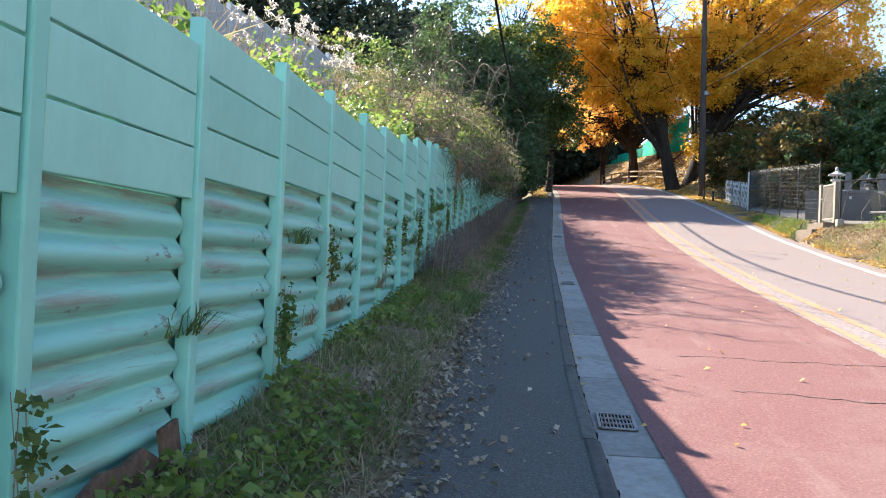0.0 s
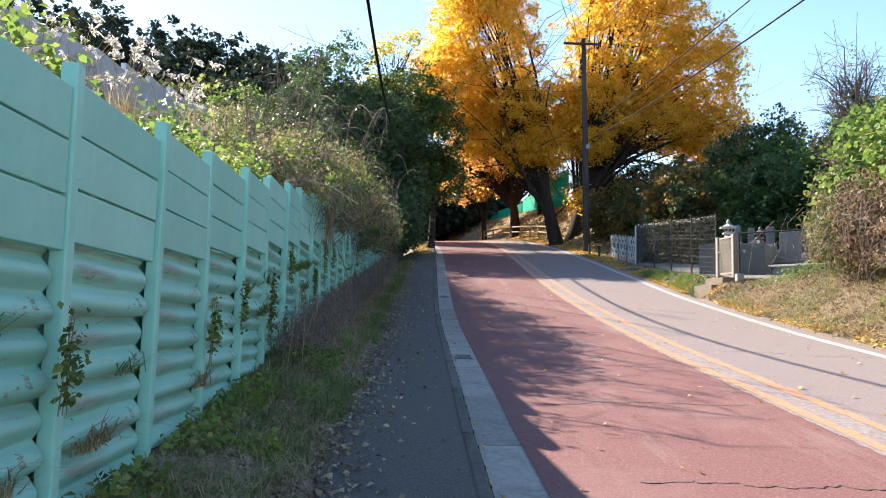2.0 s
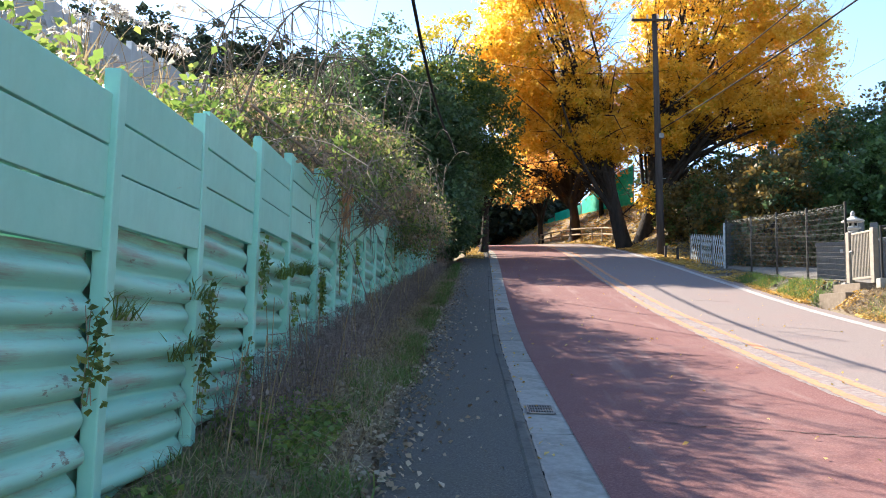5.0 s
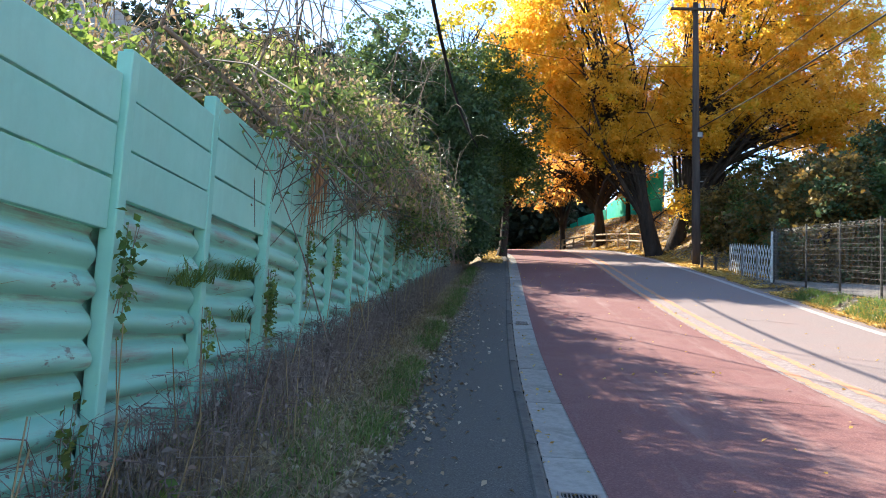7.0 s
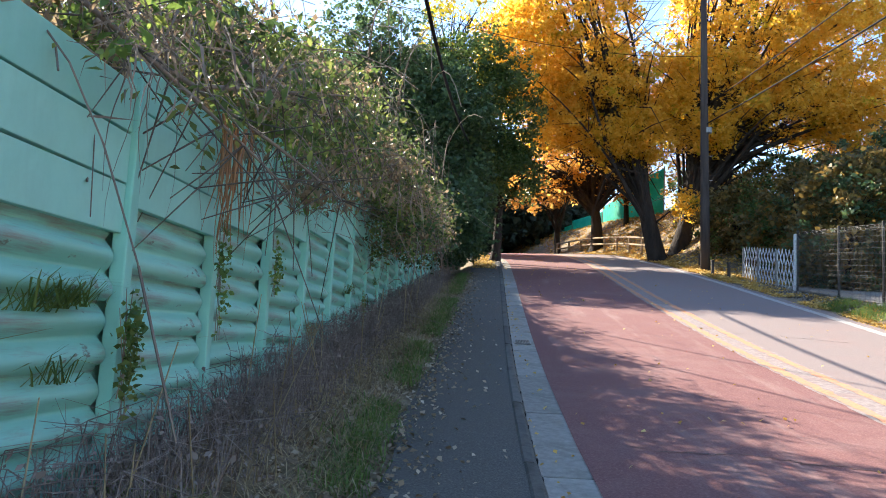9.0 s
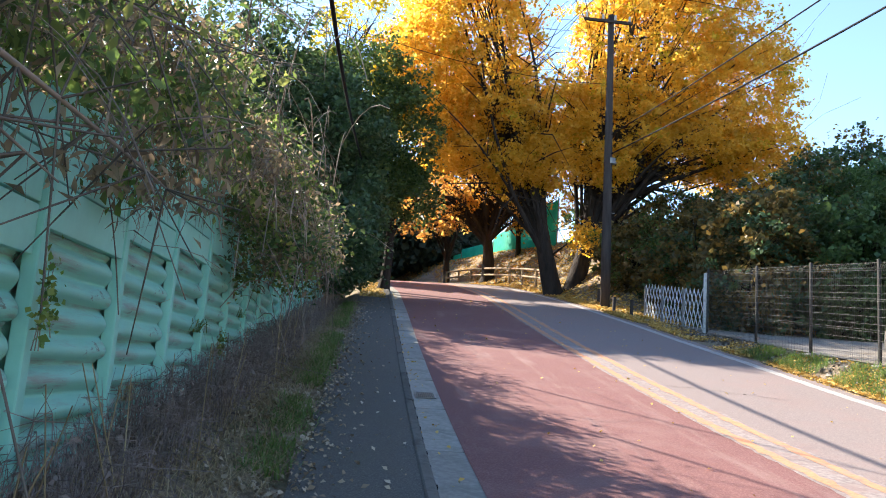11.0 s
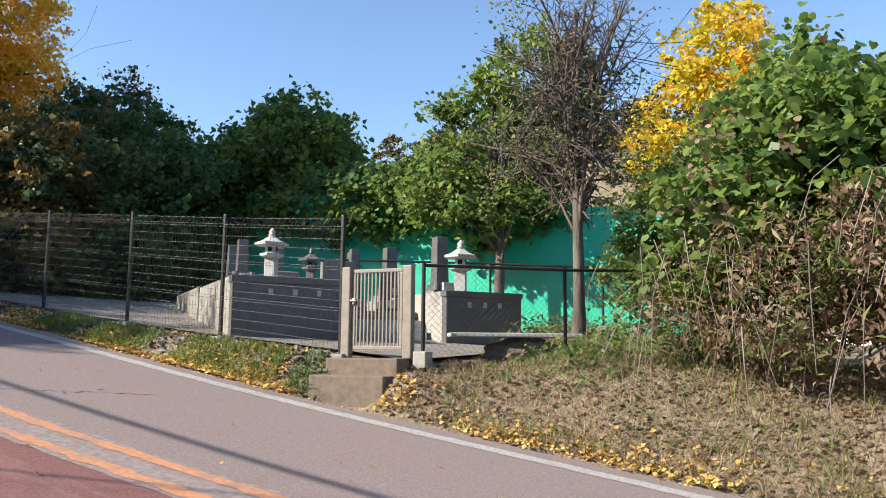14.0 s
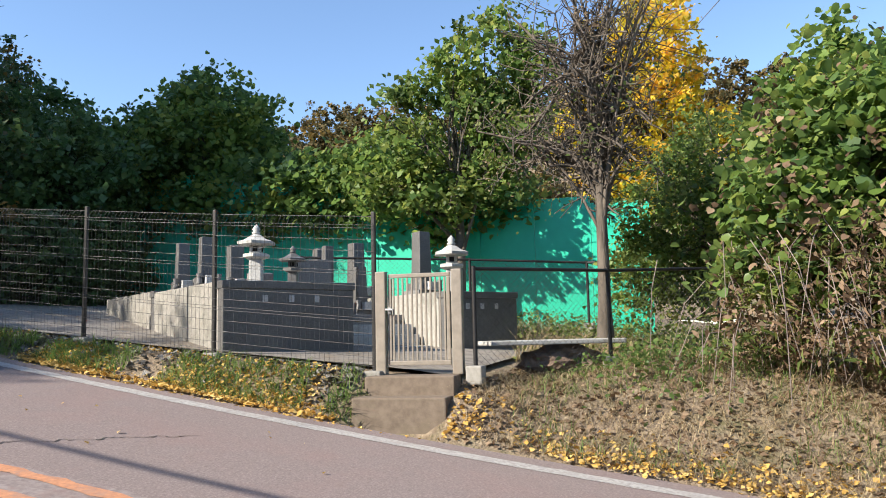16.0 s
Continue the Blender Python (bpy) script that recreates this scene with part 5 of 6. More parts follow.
# graveyard gate, posts, steps
gate = thing("graveyard_gate", 7.78, 22.88, 2.962, "beige metal picket gate, shut, above two concrete steps", "gate", rz=-84.0)
for sg, h in ((-1, 1.13), (1, 1.13)):
    part("gate_post", box(0.115, 0.115, h, 0.012, (sg * 0.43, 0, 0)), "gate_metal", gate)
part("top_rail", box(0.70, 0.035, 0.045, 0.008, (0, 0, 1.055)), "gate_metal", gate)
part("bottom_rail", box(0.70, 0.035, 0.05, 0.008, (0, 0, 0.10)), "gate_metal", gate)
for sg in (-1, 1):
    part("stile", box(0.04, 0.035, 0.90, 0.008, (sg * 0.33, 0, 0.152)), "gate_metal", gate)
bar = None
for i in range(12):
    mm = pose(-0.29 + 0.0527 * i, 0, 0.152)
    if bar is None:
        bar = part("picket", box(0.020, 0.018, 0.90, 0.004), "gate_metal", gate, place=mm)
    else:
        again(bar, "picket", mm)
latch = part("latch", box(0.035, 0.05, 0.08, 0.006, (-0.33, -0.01, 0.66)), "wire_grey", gate)
part("handle", box(0.10, 0.022, 0.02, 0.006, (-0.34, -0.04, 0.70)), "white_lattice", latch, "pale lever handle")
for i, (x, w, d, zt) in enumerate(((7.32, 0.99, 0.40, 2.765), (7.62, 0.97, 0.40, 2.962))):
    st = thing("concrete_step", x + 0.02, 22.9, zt - 0.5, "worn brownish concrete step below the graveyard gate", "step", "steps below the gate", -84.0)
    part("tread", box(w, d, 0.5, 0.016), "step_concrete", st)

# mesh fence along the road
MESH = [(7.70, 23.38, 2.96, 1.76), (7.77, 25.53, 3.18, 1.73), (7.80, 27.55, 3.40, 1.71), (7.92, 29.85, 3.64, 1.70), (8.05, 32.6, 3.95, 1.66)]
mesh_fence = thing("mesh_fence", 7.8, 27, 3.3, "dark steel mesh fence between the graveyard and the road", "fence")
o_ = np.array([7.8, 27, 3.3])
for (x, y, z, h) in MESH:
    part("post", box(0.045, 0.045, h + 0.35, 0.007), "steel_dark", mesh_fence, place=pose(x - 7.8, y - 27, z - 3.3 - 0.3))
    part("footing", box(0.2, 0.2, 0.22, 0.02), "concrete", mesh_fence, place=pose(x - 7.8, y - 27, z - 3.3 - 0.17))


def wire_panel(a, ha, b, hb, parent, off):
    a, b = np.array(a, float), np.array(b, float)
    L = np.linalg.norm((b - a)[:2])
    nv = int(L / 0.06)
    segs = []
    side = np.array([(b - a)[1], -(b - a)[0], 0]) / L * -1
    for i in range(nv + 1):
        t = i / nv
        p = a + (b - a) * t
        h = ha + (hb - ha) * t
        segs.append((p + [0, 0, 0.05], p + [0, 0, h - 0.10], 0.0019, 0.0019))
        segs.append((p + [0, 0, h - 0.10], p + [0, 0, h] + side * -0.06, 0.0019, 0.0019))
    for k in range(13):
        z = 0.06 + k * (min(ha, hb) - 0.17) / 12
        for dz in ((0.0, 0.035) if k in (0, 4, 8, 12) else (0.0,)):
            segs.append((a + [0, 0, z + dz], b + [0, 0, z + dz + (hb - ha) * z / hb], 0.0028, 0.0028))
    segs.append((a + [0, 0, ha] + side * -0.06, b + [0, 0, hb] + side * -0.06, 0.0034, 0.0034))
    segs = [(p - off, q - off, r, s) for p, q, r, s in segs]
    v, f = tubes(segs, 4)
    return solid("wire_panel", v, f, "mesh_wire", parent, kind="stuff")


for p, q in zip(MESH, MESH[1:]):
    wire_panel((p[0] - 0.035, p[1], p[2]), p[3], (q[0] - 0.035, q[1], q[2]), q[3], mesh_fence, o_)
wire_panel((8.05, 32.75, 3.95), 1.66, (9.4, 36.0, 4.2), 1.75, mesh_fence, o_)

# folding lattice gate
lat = thing("folding_gate", 8.1, 35.1, 4.2, "pale folding lattice gate across a driveway", "gate")
for (x, y, z, h) in ((8.03, 32.72, 3.95, 1.62), (8.2, 37.5, 4.6, 1.1), (8.08, 34.2, 4.15, 1.15), (8.14, 35.9, 4.38, 1.15)):
    part("upright", box(0.07, 0.07, h + 0.1, 0.01), "white_lattice" if h > 1.5 else "wire_grey", lat, place=pose(x - 8.1, y - 35.1, z - 4.2 - 0.1))
sl = []
for i in range(16):
    y = 32.9 + i * 0.28
    for sg in (-1, 1):
        y0, y1 = (y, y + 0.30) if sg > 0 else (y + 0.30, y)
        for half in range(2):
            za = 4.05 + (y - 32.9) * 0.135 + 0.07 + half * 0.52
            sl.append((np.array([8.05 + 0.03 * (y - 32.9) - 8.1 + 0.006 * sg, y0 - 35.1, za - 4.2]), np.array([8.05 + 0.03 * (y - 32.9) - 8.1 + 0.006 * sg, y1 - 35.1, za + 0.52 - 4.2]), 0.013, 0.013))
v, f = tubes(sl, 4)
solid("lattice", v, f, "white_lattice", lat, kind="stuff")

# chain-link fences
def chain_link(pts, h, label, posts_r=0.025):
    e = thing("chain_link_fence", pts[0][0], pts[0][1], pts[0][2], label, "fence", "chain-link fences")
    o = np.array(pts[0])
    for p in pts:
        v, f = tubes([(np.array(p) - o - [0, 0, 0.2], np.array(p) - o + [0, 0, h], posts_r, posts_r)], 10)
        solid("post", v, f, "steel_dark", e, smooth=True)
        part("footing", box(0.18, 0.18, 0.2, 0.02), "concrete", e, place=pose(*(np.array(p) - o - [0, 0, 0.12])))
    for a, b in zip(pts, pts[1:]):
        a, b = np.array(a) - o, np.array(b) - o
        v, f = tubes([(a + [0, 0, h - 0.03], b + [0, 0, h - 0.03], 0.021, 0.021)], 8)
        solid("top_rail", v, f, "steel_dark", e, smooth=True)
        L = np.linalg.norm((b - a)[:2])
        segs, step = [], 0.085
        hh = h - 0.05
        u = (b - a) / L
        for i in range(int(-hh / step), int(L / step) + 1):
            for sg in (1, -1):
                s0 = i * step if sg > 0 else i * step + hh
                ss, se = s0, s0 + sg * hh
                lo, hi = min(ss, se), max(ss, se)
                if hi < 0 or lo > L:
                    continue

                def cl(s):
                    return min(max(s, 0.0), L)
                za, zb = abs(cl(ss) - ss), hh - abs(cl(se) - se)
                segs.append((a + u * cl(ss) + [0, 0, za + 0.03], a + u * cl(se) + [0, 0, zb + 0.0], 0.0019, 0.0019))
        v, f = tubes(segs, 3)
        solid("netting", v, f, "mesh_wire", e, kind="stuff")
    return e


chain_link([(7.88, 22.28, 2.97), (9.42, 21.05, 3.0), (11.0, 19.8, 3.08)], 1.15, "dark chain-link fence with a black top rail beside the gate")
chain_link([(11.7, 26.6, 3.6), (13.2, 24.0, 3.55), (13.9, 22.0, 3.45), (13.4, 19.6, 3.4)], 1.2, "chain-link fence at the back of the graveyard")

bench = thing("slab_bench", 9.36, 21.75, 2.88, "flat grey stone slab lying on a rough rock", "bench", rz=-55)
part("slab", box(1.75, 0.55, 0.055, 0.012, (0, 0, 0.36)), "stone_light", bench)
bm = bmesh.new()
bmesh.ops.create_icosphere(bm, subdivisions=3, radius=1)
for vv in bm.verts:
    k = 1 + 0.34 * noise.noise(vv.co * 2.1) + 0.14 * noise.noise(vv.co * 6)
    vv.co = Vector((vv.co.x * 0.52 * k + 0.12, vv.co.y * 0.24 * k, vv.co.z * 0.20 * k + 0.16))
part("rock", bm, "rock_brown", bench, "rough brown supporting rock")

# green wall at the back
gw = thing("sheet_wall", 16.8, 28, 3.3, "bright green painted sheet-metal wall behind the graveyard", "wall")
gp = None
for k in range(11):
    y = 21.7 + 1.25 * k
    x = 16.85 - 0.04 * (y - 21)
    zt = 6.15 + 0.13 * (y - 21.5) * (1 if y > 21.5 else 0)
    mm = pose(x - 16.8, y - 28, zt - 3.3 - 3.2, 0, 0, 2.3)
    if gp is None:
        gp = part("sheet_panel", box(0.05, 1.244, 3.2, 0.004), "green_sheet", gw, place=mm)
    else:
        again(gp, "sheet_panel", mm)

# green netting and rail on the far bank
net = thing("safety_net", 9.5, 62, 9, "green netting fence on the leaf-covered bank", "fence")
for i, (x0, y0, x1, y1, z0, h) in enumerate(((7.6, 66, 8.2, 60, 8.7, 3.1), (8.2, 60, 9.3, 54.5, 8.6, 3.6), (6.0, 71, 7.6, 66, 8.7, 2.8), (4.9, 75, 6.0, 71, 8.6, 2.6))):
    v = np.array([(x0, y0, z0), (x1, y1, z0), (x1, y1, z0 + h), (x0, y0, z0 + h), (x0 + 0.03, y0, z0), (x1 + 0.03, y1, z0), (x1 + 0.03, y1, z0 + h), (x0 + 0.03, y0, z0 + h)]) - [9.5, 62, 9]
    solid("netting", v, [(0, 1, 2, 3), (7, 6, 5, 4), (3, 2, 6, 7), (0, 4, 5, 1), (1, 5, 6, 2), (0, 3, 7, 4)], "green_net", net)
    v, f = tubes([(np.array([x1, y1, z0 - 1.0]) - [9.5, 62, 9], np.array([x1, y1, z0 + h + 0.1]) - [9.5, 62, 9], 0.04, 0.04)], 8)
    solid("post", v, f, "wire_grey", net, smooth=True)
rail = thing("log_rail", 6.5, 50, 6.6, "low wooden log rail along the bank", "railing")
prev = None
for i in range(9):
    y = 46.3 + 2.0 * i
    x = float(edge_x(y)) + 0.8
    z = G_(x, y)
    p = np.array([x, y, z]) - [6.5, 50, 6.6]
    v, f = tubes([(p - [0, 0, 0.2], p + [0, 0, 0.85], 0.06, 0.06)], 8)
    solid("post", v, f, "log", rail, smooth=True)
    if prev is not None:
        for hz in (0.45, 0.8):
            v, f = tubes([(prev + [0, 0, hz], p + [0, 0, hz], 0.05, 0.05)], 8)
            solid("log", v, f, "log", rail, smooth=True)
    prev = p

# ---- utility pole and wires ----
upole = thing("utility_pole", 7.45, 39.3, 4.9, "dark utility pole with a crossarm and insulators", "utility pole")
part("shaft", lathe([(0.17, -0.4), (0.165, 2), (0.13, 7), (0.105, 10.7)], 14), "wood_pole", upole, smooth=True, place=pose(0, 0, 0, 0, -1.2, 0))
arm = part("crossarm", box(1.75, 0.09, 0.10, 0.01, (-0.35, -0.12, 10.35)), "wood_pole", upole)
for x in (-1.15, -0.55, -0.1, 0.42):
    part("insulator", lathe([(0.03, 0), (0.055, 0.04), (0.035, 0.08), (0.05, 0.12), (0.03, 0.2)], 10), "porcelain", arm, place=pose(x, -0.12, 10.45), smooth=True)
part("band", lathe([(0.16, 5.2), (0.16, 5.4)], 12), "wire_grey", upole)
for i in range(6):
    part("step_bolt", box(0.22, 0.022, 0.022, 0.004, (0.1 if i % 2 else -0.1, 0, 3.0 + i * 0.45)), "wire_grey", upole)


def wire(a, b, sag, r, label):
    a, b = np.array(a, float), np.array(b, float)
    t = np.linspace(0, 1, 28)[:, None]
    p = a + (b - a) * t - np.array([0, 0, 1.0]) * (4 * sag * t * (1 - t))
    v, f = pipe(p, r, 6)
    e = solid("overhead_wire", v, f, "cable", label=label, smooth=True)
    return tagged(e, category="wire", group="overhead wires")


wire((7.4, 39.3, 10.45), (9.4, 2, 9.2), 0.5, 0.024, "thick black overhead cable sagging from the pole")
wire((7.4, 39.3, 11.15), (9.4, 2, 10.5), 0.45, 0.020, "thick black overhead cable above another cable")
for x in (-1.15, -0.1, 0.42):
    wire((7.25 + x, 39.2, 15.5), (9.2 + x, 2, 13.4), 0.5, 0.009, "thin overhead wire from the crossarm")
    wire((7.25 + x, 39.2, 15.5), (4.2 + x, 76, 18.0), 0.6, 0.009, "thin overhead wire running up the road")
wire((7.3, 39.3, 13.0), (-7, 36, 14.5), 0.9, 0.010, "thin overhead wire crossing the road")


# ---- weeds, grass and leaf litter ----
def scatter(n, xs, ys):
    x, y = rng.uniform(*xs, n), rng.uniform(*ys, n)
    return x, y


# verge at the fence foot
x, y = scatter(13000, (-2.02, -0.98), (-2, 15))
k = np.array([noise.noise((a * 1.6, b * 0.9, 5)) for a, b in zip(x, y)]) > -0.12
x, y = x[k], y[k]
x = verge_x(x, y)
v, f = blades(np.stack([x, y, ground_z(x, y)], axis=1), 0.11, 0.006, 0.9)
tagged(solid("verge_grass", v, f, "grass"), "green grass at the foot of the fence", "grass", kind="stuff")
x, y = scatter(11000, (-2.0, -1.15), (-2, 12.5))
k = np.array([noise.noise((a * 1.2, b * 0.8, 9)) for a, b in zip(x, y)]) > -0.02
x, y = x[k], y[k]
x = verge_x(x, y)
v, f = leaves(np.stack([x, y, ground_z(x, y) + 0.02 + 0.12 * rng.random(len(x)) ** 1.5], axis=1), 0.052, 0.7, 0.45)
tagged(solid("verge_weeds", v, f, "kudzu_bright"), "broad-leaved green weeds at the fence foot", "weeds", kind="stuff")
x, y = scatter(17000, (-1.95, -0.92), (-2, 34))
x = verge_x(x, y)
v, f = blades(np.stack([x, y, ground_z(x, y)], axis=1), 0.14, 0.006, 1.6)
tagged(solid("dead_grass", v, f, "straw"), "matted dead grass on the verge", "grass", kind="stuff")
n = 8500
y = 11.3 + 24.5 * rng.random(n) ** 0.85
x = -2.0 + 0.46 * rng.random(n) ** 1.4
k = rng.random(n) < np.clip((y - 11) / 4, 0.05, 1) * (0.3 + 0.65 * np.array([noise.noise((b * 0.8, 4.0, 0)) > -0.1 for b in y]))
x, y = x[k], y[k]
x = verge_x(x, y)
v, f = blades(np.stack([x, y, ground_z(x, y)], axis=1), 0.34, 0.006, 0.75)
tagged(solid("dry_stalks", v, f, "brush"), "dense dark dry weed stalks along the fence", "weeds", kind="stuff")
segs = []
for i in range(2300):
    by = 11.0 + 25 * rng.random() ** 0.9
    bx = float(verge_x(-2.0 + 0.58 * rng.random() ** 1.3, by))
    a = np.array([bx, by, G_(bx, by)])
    h = 0.18 + 0.42 * rng.random() ** 1.3
    lean = rng.normal(size=2) * 0.45
    c = a + np.array([lean[0] * h * 0.3, lean[1] * h * 0.4, h * 0.75])
    e_ = c + np.array([lean[0] * h * 0.7 + 0.05, lean[1] * h, h * 0.12 * rng.normal()])
    e_[2] = max(e_[2], a[2] + 0.03)
    w = 0.002 + 0.0025 * rng.random()
    segs += [(a, c, w, w * 0.8), (c, e_, w * 0.8, w * 0.4)]
    for _ in range(2):
        q = c + rng.normal(size=3) * np.array([0.09, 0.12, 0.08])
        segs.append((c, q, w * 0.6, w * 0.3))
v, f = tubes(segs, 3)
tagged(solid("brush_twigs", v, f, "brush"), "tangled dead twigs of withered weeds along the fence", "weeds", kind="stuff")
segs = []
for i in range(60):
    by = 10.5 + 22 * rng.random() ** 1.2
    bx = float(verge_x(-1.9 + 0.55 * rng.random(), by))
    a = np.array([bx, by, G_(bx, by)])
    t_ = a + np.array([rng.normal() * 0.08, rng.normal() * 0.14, 0.5 + 0.4 * rng.random()])
    segs.append((a, t_, 0.005, 0.003))
v, f = tubes(segs, 4)
tagged(solid("pale_stems", v, f, "straw"), "upright pale dead stems in the brush", "weeds", kind="stuff")
y = 11 + 24 * rng.random(6000)
x = verge_x(-1.95 + 0.65 * rng.random(6000) ** 1.3, y)
v, f = leaves(np.stack([x, y, ground_z(x, y) + 0.42 * rng.random(6000) ** 1.4], axis=1), 0.035, 0.5, 0.1, 0.6)
tagged(solid("dry_weed_leaves", v, f, "brush"), "withered leaves on the weed stalks", "weeds", kind="stuff")
x = -1.02 + 0.26 * rng.normal(size=17000)
y = -3 + 39 * rng.random(17000) ** 1.3
x = x + drift(y)
v, f = leaves(np.stack([x, y, np.where(x > -0.8 + drift(y), kerb_z(y) + 0.10, ground_z(x, y) + 0.02)], axis=1), 0.043, 0.7, 0.8, fold=0.16)
tagged(solid("leaf_litter", v, f, "fallen_pale"), "pale fallen leaves along the footway edge", "leaves", kind="stuff")
y = rng.uniform(-2, 40, 300)
x = rng.uniform(-0.7, 0.1, 300) + drift(y)
v, f = leaves(np.stack([x, y, kerb_z(y) + 0.10], axis=1), 0.042, 0.7, 1.0, fold=0.1)
tagged(solid("footway_leaves", v, f, "fallen_pale"), "scattered fallen leaves on the footway", "leaves", kind="stuff")
x = np.concatenate([rng.uniform(0.1, 6, 420), 0.12 + 0.25 * rng.random(260)])
y = rng.uniform(-2, 45, 680)
v, f = leaves(np.stack([x, y, road_z(x, y) + 0.016], axis=1), 0.042, 0.75, 1.0, fold=0.1)
tagged(solid("road_leaves", v, f, "fallen_yellow"), "scattered yellow leaves on the road", "leaves", kind="stuff")

# ivy on the fence
for i in range(20):
    k = int(rng.integers(-1, 16))
    y = FY0 + BAY * k - (0.02 + abs(rng.normal()) * 0.05 if i % 4 else rng.uniform(0.1, 1.2))
    z = float(fence_z(y)) + rng.uniform(0.25, 1.2)
    e = thing("ivy_sprig", float(fence_x(y)) + 0.07, y, z, "small green creeper sprig clinging to the fence", "creeper", "creepers on the fence")
    n = int(rng.integers(50, 130))
    p = rng.normal(size=(n, 3)) * np.array([0.02, 0.055, 0.10]) + [0.02, 0, 0]
    p[:, 0] = np.abs(p[:, 0]) + 0.01
    v, f = leaves(p, 0.036, 0.75, 0.1, 0.6)
    solid("foliage", v, f, ("mixed_leaf", "kudzu_bright", "mixed_leaf", "kudzu")[i % 4], e)
    v, f = tubes([(np.array([0.01, 0.02 * j, -0.22]), np.array([0.015, rng.normal() * 0.07, 0.2]), 0.003, 0.002) for j in (-2, 0, 2)], 4)
    solid("stem", v, f, "dry_stalk", e)

# right verge
n = 32000
y = rng.uniform(5, 45, n)
u = np.abs(rng.normal(size=n)) * 0.36
u = np.where(y < 22, u + 0.1 * rng.random(n), u)
x = edge_x(y) - 0.06 + u
k = np.array([noise.noise((a * 1.3, b * 0.8, 31)) for a, b in zip(x, y)]) + 0.25 * rng.random(len(x)) > -0.02
k &= (y < 22.35) | (y > 23.45) | (x < edge_x(y))
k &= (y > 22) | (rng.random(len(y)) < 0.5)
x, y = x[k], y[k]
v, f = leaves(np.stack([x, y, ground_z(x, y) + 0.03 + 0.02 * rng.random(len(x))], axis=1), 0.046, 0.85, 0.85, fold=0.14)
tagged(solid("ginkgo_litter", v, f, "fallen_yellow"), "yellow ginkgo leaves drifted along the road edge", "leaves", kind="stuff")
y = rng.uniform(23.3, 29.0, 3600)
k = np.array([noise.noise((0.3, b * 0.9, 2)) for b in y]) > -0.15
y = y[k]
x = edge_x(y) + 0.12 + 0.5 * rng.random(len(y))
v, f = blades(np.stack([x, y, ground_z(x, y)], axis=1), 0.17, 0.009, 1.0)
tagged(solid("verge_tufts", v, f, "grass"), "green grass tufts in front of the mesh fence", "grass", kind="stuff")
x, y = rng.uniform(6.6, 11.5, 42000), rng.uniform(6, 22.2, 42000)
k = x > edge_x(y) + 0.15
x, y = x[k], y[k]
v, f = blades(np.stack([x, y, ground_z(x, y)], axis=1), 0.15, 0.006, 1.5)
tagged(solid("bank_straw", v, f, "straw"), "dry straw-coloured grass on the bank", "grass", kind="stuff")
x, y = rng.uniform(6.6, 10.5, 15000), rng.uniform(6, 21.8, 15000)
k = (x > edge_x(y) + 0.2) & (np.array([noise.noise((a * 1.1, b * 1.1, 12)) for a, b in zip(x, y)]) > -0.02)
x, y = x[k], y[k]
v, f = blades(np.stack([x, y, ground_z(x, y)], axis=1), 0.17, 0.007, 0.9)
tagged(solid("bank_grass", v, f, "grass"), "patches of green grass on the bank", "grass", kind="stuff")
x, y = rng.uniform(6.6, 11, 13000), rng.uniform(8, 22.3, 13000)
k = x > edge_x(y) + 0.1
x, y = x[k], y[k]
v, f = leaves(np.stack([x, y, ground_z(x, y) + 0.03], axis=1), 0.06, 0.8, 0.8, fold=0.12)
tagged(solid("bank_leaves", v, f, "dead_leaf"), "brown fallen leaves on the bank", "leaves", kind="stuff")
y = rng.uniform(23.5, 34, 3800)
x = edge_x(y) + 0.25 + 0.75 * rng.random(len(y))
k = (y > 27.5) | (rng.random(len(y)) < 0.35) | (y < 24)
x, y = x[k], y[k]
v, f = leaves(np.stack([x, y, ground_z(x, y) + 0.02], axis=1), 0.06, 0.85, 0.7, fold=0.35)
tagged(solid("verge_gravel", v, f, "gravel"), "grey crushed stone along the mesh fence", "gravel", kind="stuff")
y = rng.uniform(36, 84, 19000)
x = edge_x(y) + 0.1 + 7 * rng.random(19000) ** 1.3
v, f = leaves(np.stack([x, y, ground_z(x, y) + 0.04], axis=1), 0.11, 0.85, 0.9)
tagged(solid("bank_litter", v, f, "fallen_yellow"), "thick yellow leaf carpet on the bank under the ginkgos", "leaves", kind="stuff")
y = rng.uniform(38, 60, 2500)
x = -0.75 + 0.8 * rng.random(2500) + drift(y)
v, f = leaves(np.stack([x, y, kerb_z(y) + 0.10], axis=1), 0.08, 0.8, 1.0)
tagged(solid("footway_litter", v, f, "fallen_yellow"), "yellow leaves on the far footway", "leaves", kind="stuff")
# dead vines at the foot of the kudzu bush
dead = thing("dead_vines", 9.0, 17.6, 2.9, "hanging mat of dead vines and withered leaves", "vines")
o_ = np.array([9.0, 17.6, 2.9])
dc = np.array([(8.55, 18.3, 3.7), (8.45, 16.8, 3.6), (8.4, 15.0, 3.5), (9.0, 19.3, 3.6), (8.45, 17.4, 4.1)])
dr = np.array([(0.7, 1.0, 0.8), (0.7, 1.2, 0.8), (0.7, 1.2, 0.8), (0.6, 0.6, 0.7), (0.55, 1.0, 0.6)])
v, f = join(leaves(clumpy(9500, dc, dr, 0.2, 20, 0.6), 0.085, 0.5, 0.1, 1.0), leaves(clumpy(2400, dc, dr, 0.25, 20, 0.6), 0.14, 0.16, 0.1, 0.6))
solid("foliage", v - o_, f, "dead_leaf", dead)
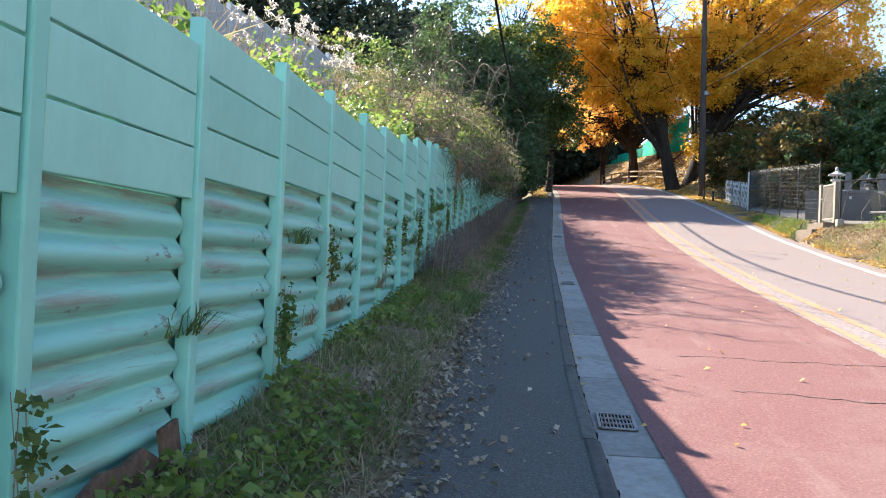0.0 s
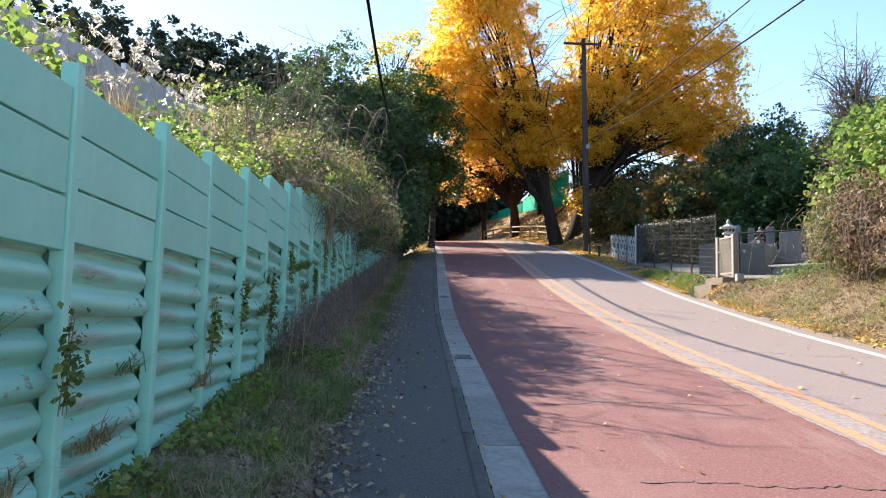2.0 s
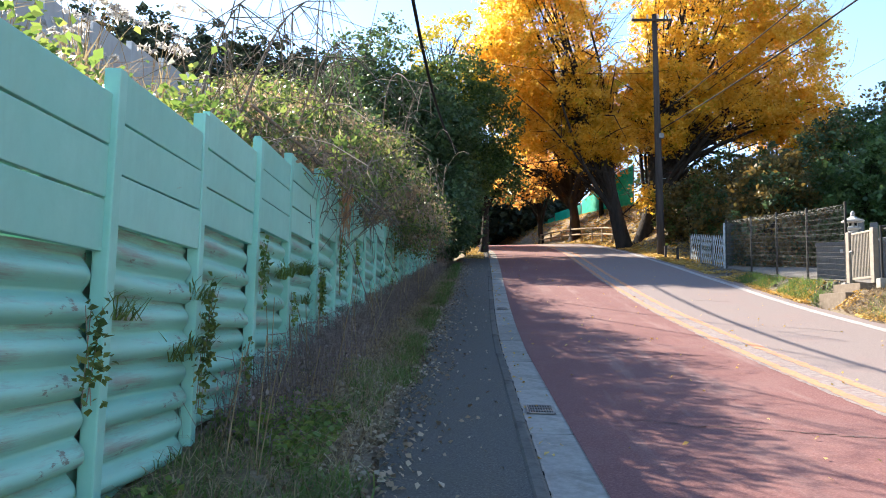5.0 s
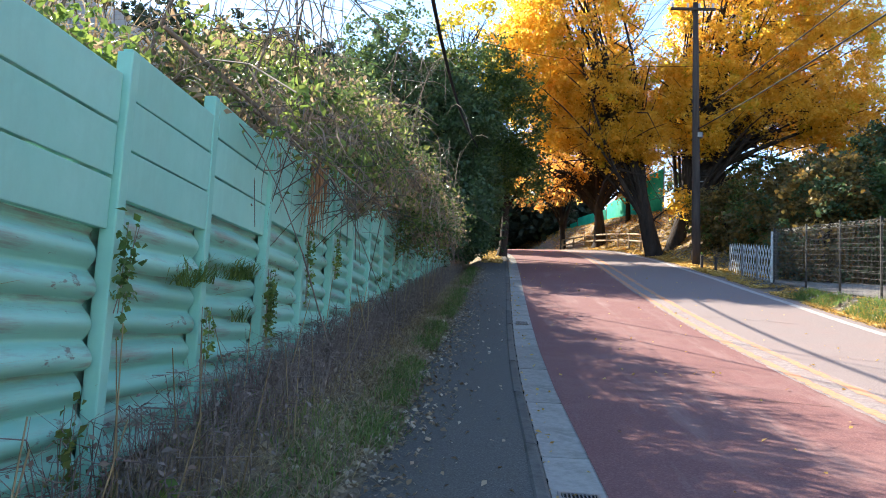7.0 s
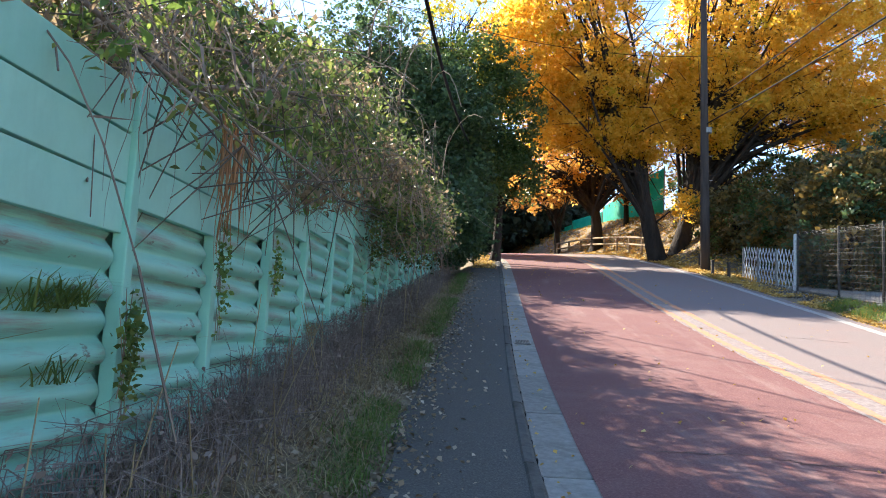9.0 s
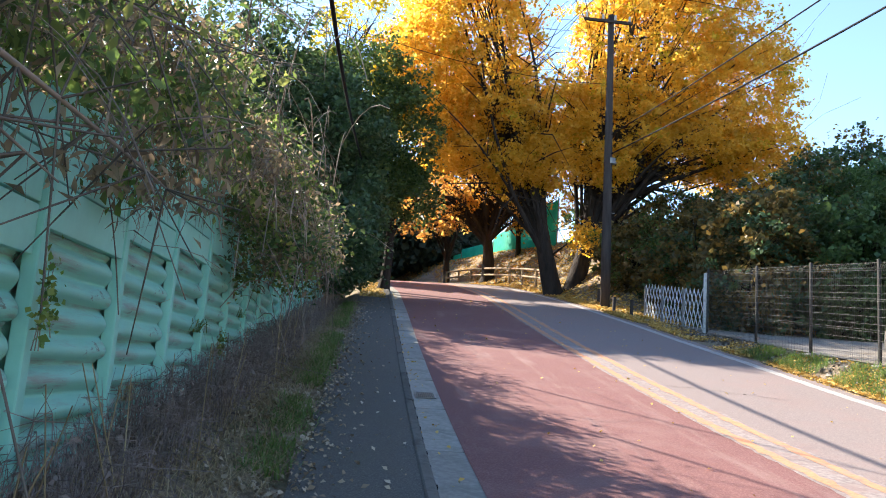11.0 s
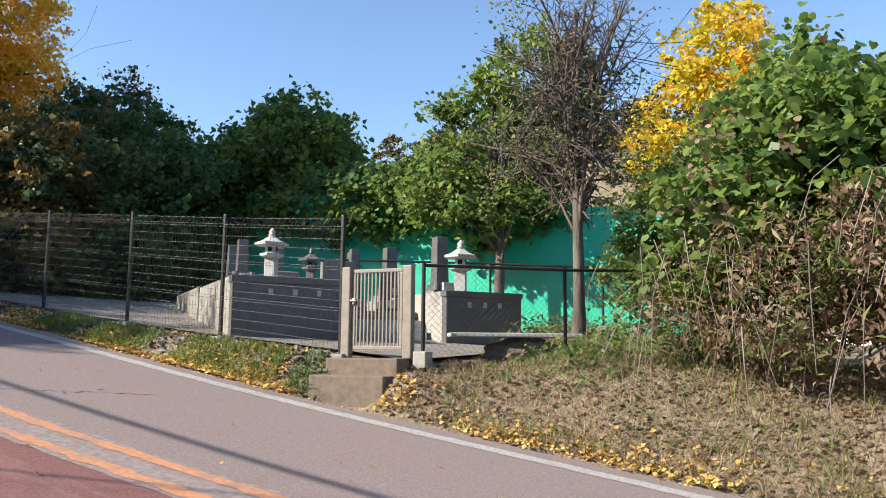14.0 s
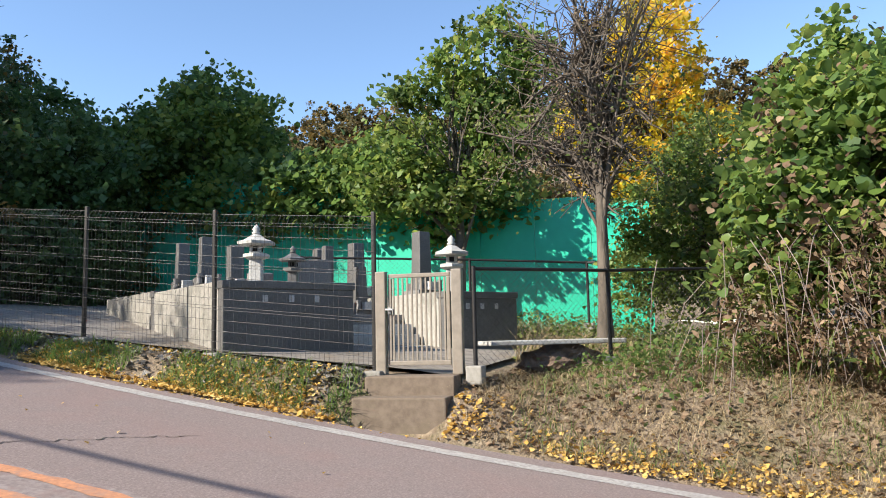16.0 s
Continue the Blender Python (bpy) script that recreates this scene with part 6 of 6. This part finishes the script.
v, f = leaves(clumpy(2600, dc[[0, 3]], dr[[0, 3]], 0.25, 20, 0.7), 0.15, 0.16, 0.2, 0.5)
solid("bamboo_grass", v - o_, f, "mixed_leaf", dead)
segs = []
for i in range(210):
    k = rng.integers(0, len(dc))
    a = dc[k] + rng.normal(size=3) * dr[k] * 0.6 + [0, 0, 0.4]
    b = a + np.array([-0.25 + 0.25 * rng.normal(), 0.3 * rng.normal(), -0.7 - 0.6 * rng.random()])
    b[2] = max(b[2], G_(b[0], b[1]) + 0.02)
    m_ = (a + b) / 2 + np.array([-0.15, 0, 0.2])
    segs += [(a, m_, 0.006, 0.005), (m_, b, 0.005, 0.003)]
v, f = tubes(segs, 4)
solid("vine", v - o_, f, "brush", dead, kind="stuff")

# rank weeds at the back of the graveyard
x, y = rng.uniform(10.6, 16.5, 9000), rng.uniform(18.5, 23.6, 9000)
k = (y < 22.6 - 0.25 * (x - 11)) | (x > 13.2)
x, y = x[k], y[k]
v, f = blades(np.stack([x, y, ground_z(x, y)], axis=1), 0.42, 0.012, 0.7)
tagged(solid("yard_weeds", v, f, "straw"), "tall dry weeds behind the chain-link fence", "weeds", kind="stuff")
v, f = leaves(np.stack([x, y, ground_z(x, y) + 0.6 * rng.random(len(x)) ** 1.5], axis=1), 0.07, 0.6, 0.3)
tagged(solid("yard_herbs", v, f, "mixed_leaf"), "green herbs among the dry weeds", "weeds", kind="stuff")
n = 900
x, y = 9.0 + 0.5 * rng.normal(size=n), 20.6 + 0.5 * rng.normal(size=n)
v, f = leaves(np.stack([x, y, ground_z(x, y) + 0.28 * rng.random(n)], axis=1), 0.06, 0.7, 0.4)
tagged(solid("bank_herbs", v, f, "kudzu"), "leafy green weeds at the chain-link fence foot", "weeds", kind="stuff")

# grass along the footway edge, further on
y = rng.uniform(9, 36, 10000)
k = np.array([noise.noise((0.7, b * 0.7, 21)) for b in y]) > -0.1
y = y[k]
x = -1.0 + 0.11 * rng.normal(size=len(y))
x = verge_x(x, y)
v, f = blades(np.stack([x, y, ground_z(x, y)], axis=1), 0.12, 0.009, 1.0)
tagged(solid("edge_grass", v, f, "grass"), "green grass strip along the footway edge", "grass", kind="stuff")
# grass tufts rooted between the fence sheets
for i in range(22):
    y = rng.uniform(3.3, 24)
    z = float(fence_joint(y)) - (0.33, 0.645, 0.96)[i % 3] + 0.03
    e = thing("fence_tuft", float(fence_x(y)) - 0.01, y, z, "tuft of drooping grass rooted in a fence seam", "grass", "tufts in the fence")
    n = int(rng.integers(25, 60))
    r_ = np.stack([0.03 * np.abs(rng.normal(size=n)), 0.10 * rng.normal(size=n), -0.02 + 0 * rng.random(n)], axis=1)
    v, f = blades(r_, 0.15, 0.008, 1.1)
    v[:, 0] = np.abs(v[:, 0])
    solid("blade_tuft", v, f, ("grass", "mixed_leaf", "straw")[i % 3], e)

# half-buried edging stones below the bank
edging = thing("kerb_edging", 6.7, 14, 0, "half-buried concrete edging stones along the road", "kerb")
es = None
for i in range(10):
    y = 12.4 + 0.62 * i
    x = float(edge_x(y)) + 0.04
    mm = pose(x - 6.7, y - 14, float(road_z(x, y)) - 0.10, 5.5 + 0.8 * math.sin(i * 2.1), 1.5 * math.sin(i * 3.3), -2 + math.sin(i * 1.9))
    if es is None:
        es = part("edging_stone", box(0.12, 0.60, 0.13, 0.012), "step_concrete", edging, place=mm)
    else:
        again(es, "edging_stone", mm)
for x, y in ((7.25, 37.7), (7.45, 36.6), (7.6, 40.6)):
    mk = thing("marker_post", x, y, G_(x, y) - 0.05, "short dark marker post at the road edge", "post", "marker posts")
    part("shaft", box(0.09, 0.09, 0.5, 0.015), "wood_pole", mk)
    part("cap", box(0.10, 0.10, 0.05, 0.012, (0, 0, 0.502)), "wood_pole", mk)

# crumpled scrap of plastic at the fence foot
scrap = thing("plastic_scrap", float(fence_x(9.9)) + 0.14, 9.85, float(ground_z(float(fence_x(9.9)) + 0.14, 9.85)), "crumpled scrap of faded red plastic at the fence foot", "litter")
bm = bmesh.new()
bmesh.ops.create_grid(bm, x_segments=9, y_segments=9, size=0.09)
for vv in bm.verts:
    vv.co.z = 0.05 + 0.045 * noise.noise(vv.co * 22) + 0.02 * noise.noise(vv.co * 60)
bmesh.ops.solidify(bm, geom=bm.faces[:], thickness=0.004)
part("sheet", bm, "scrap_red", scrap, smooth=False)
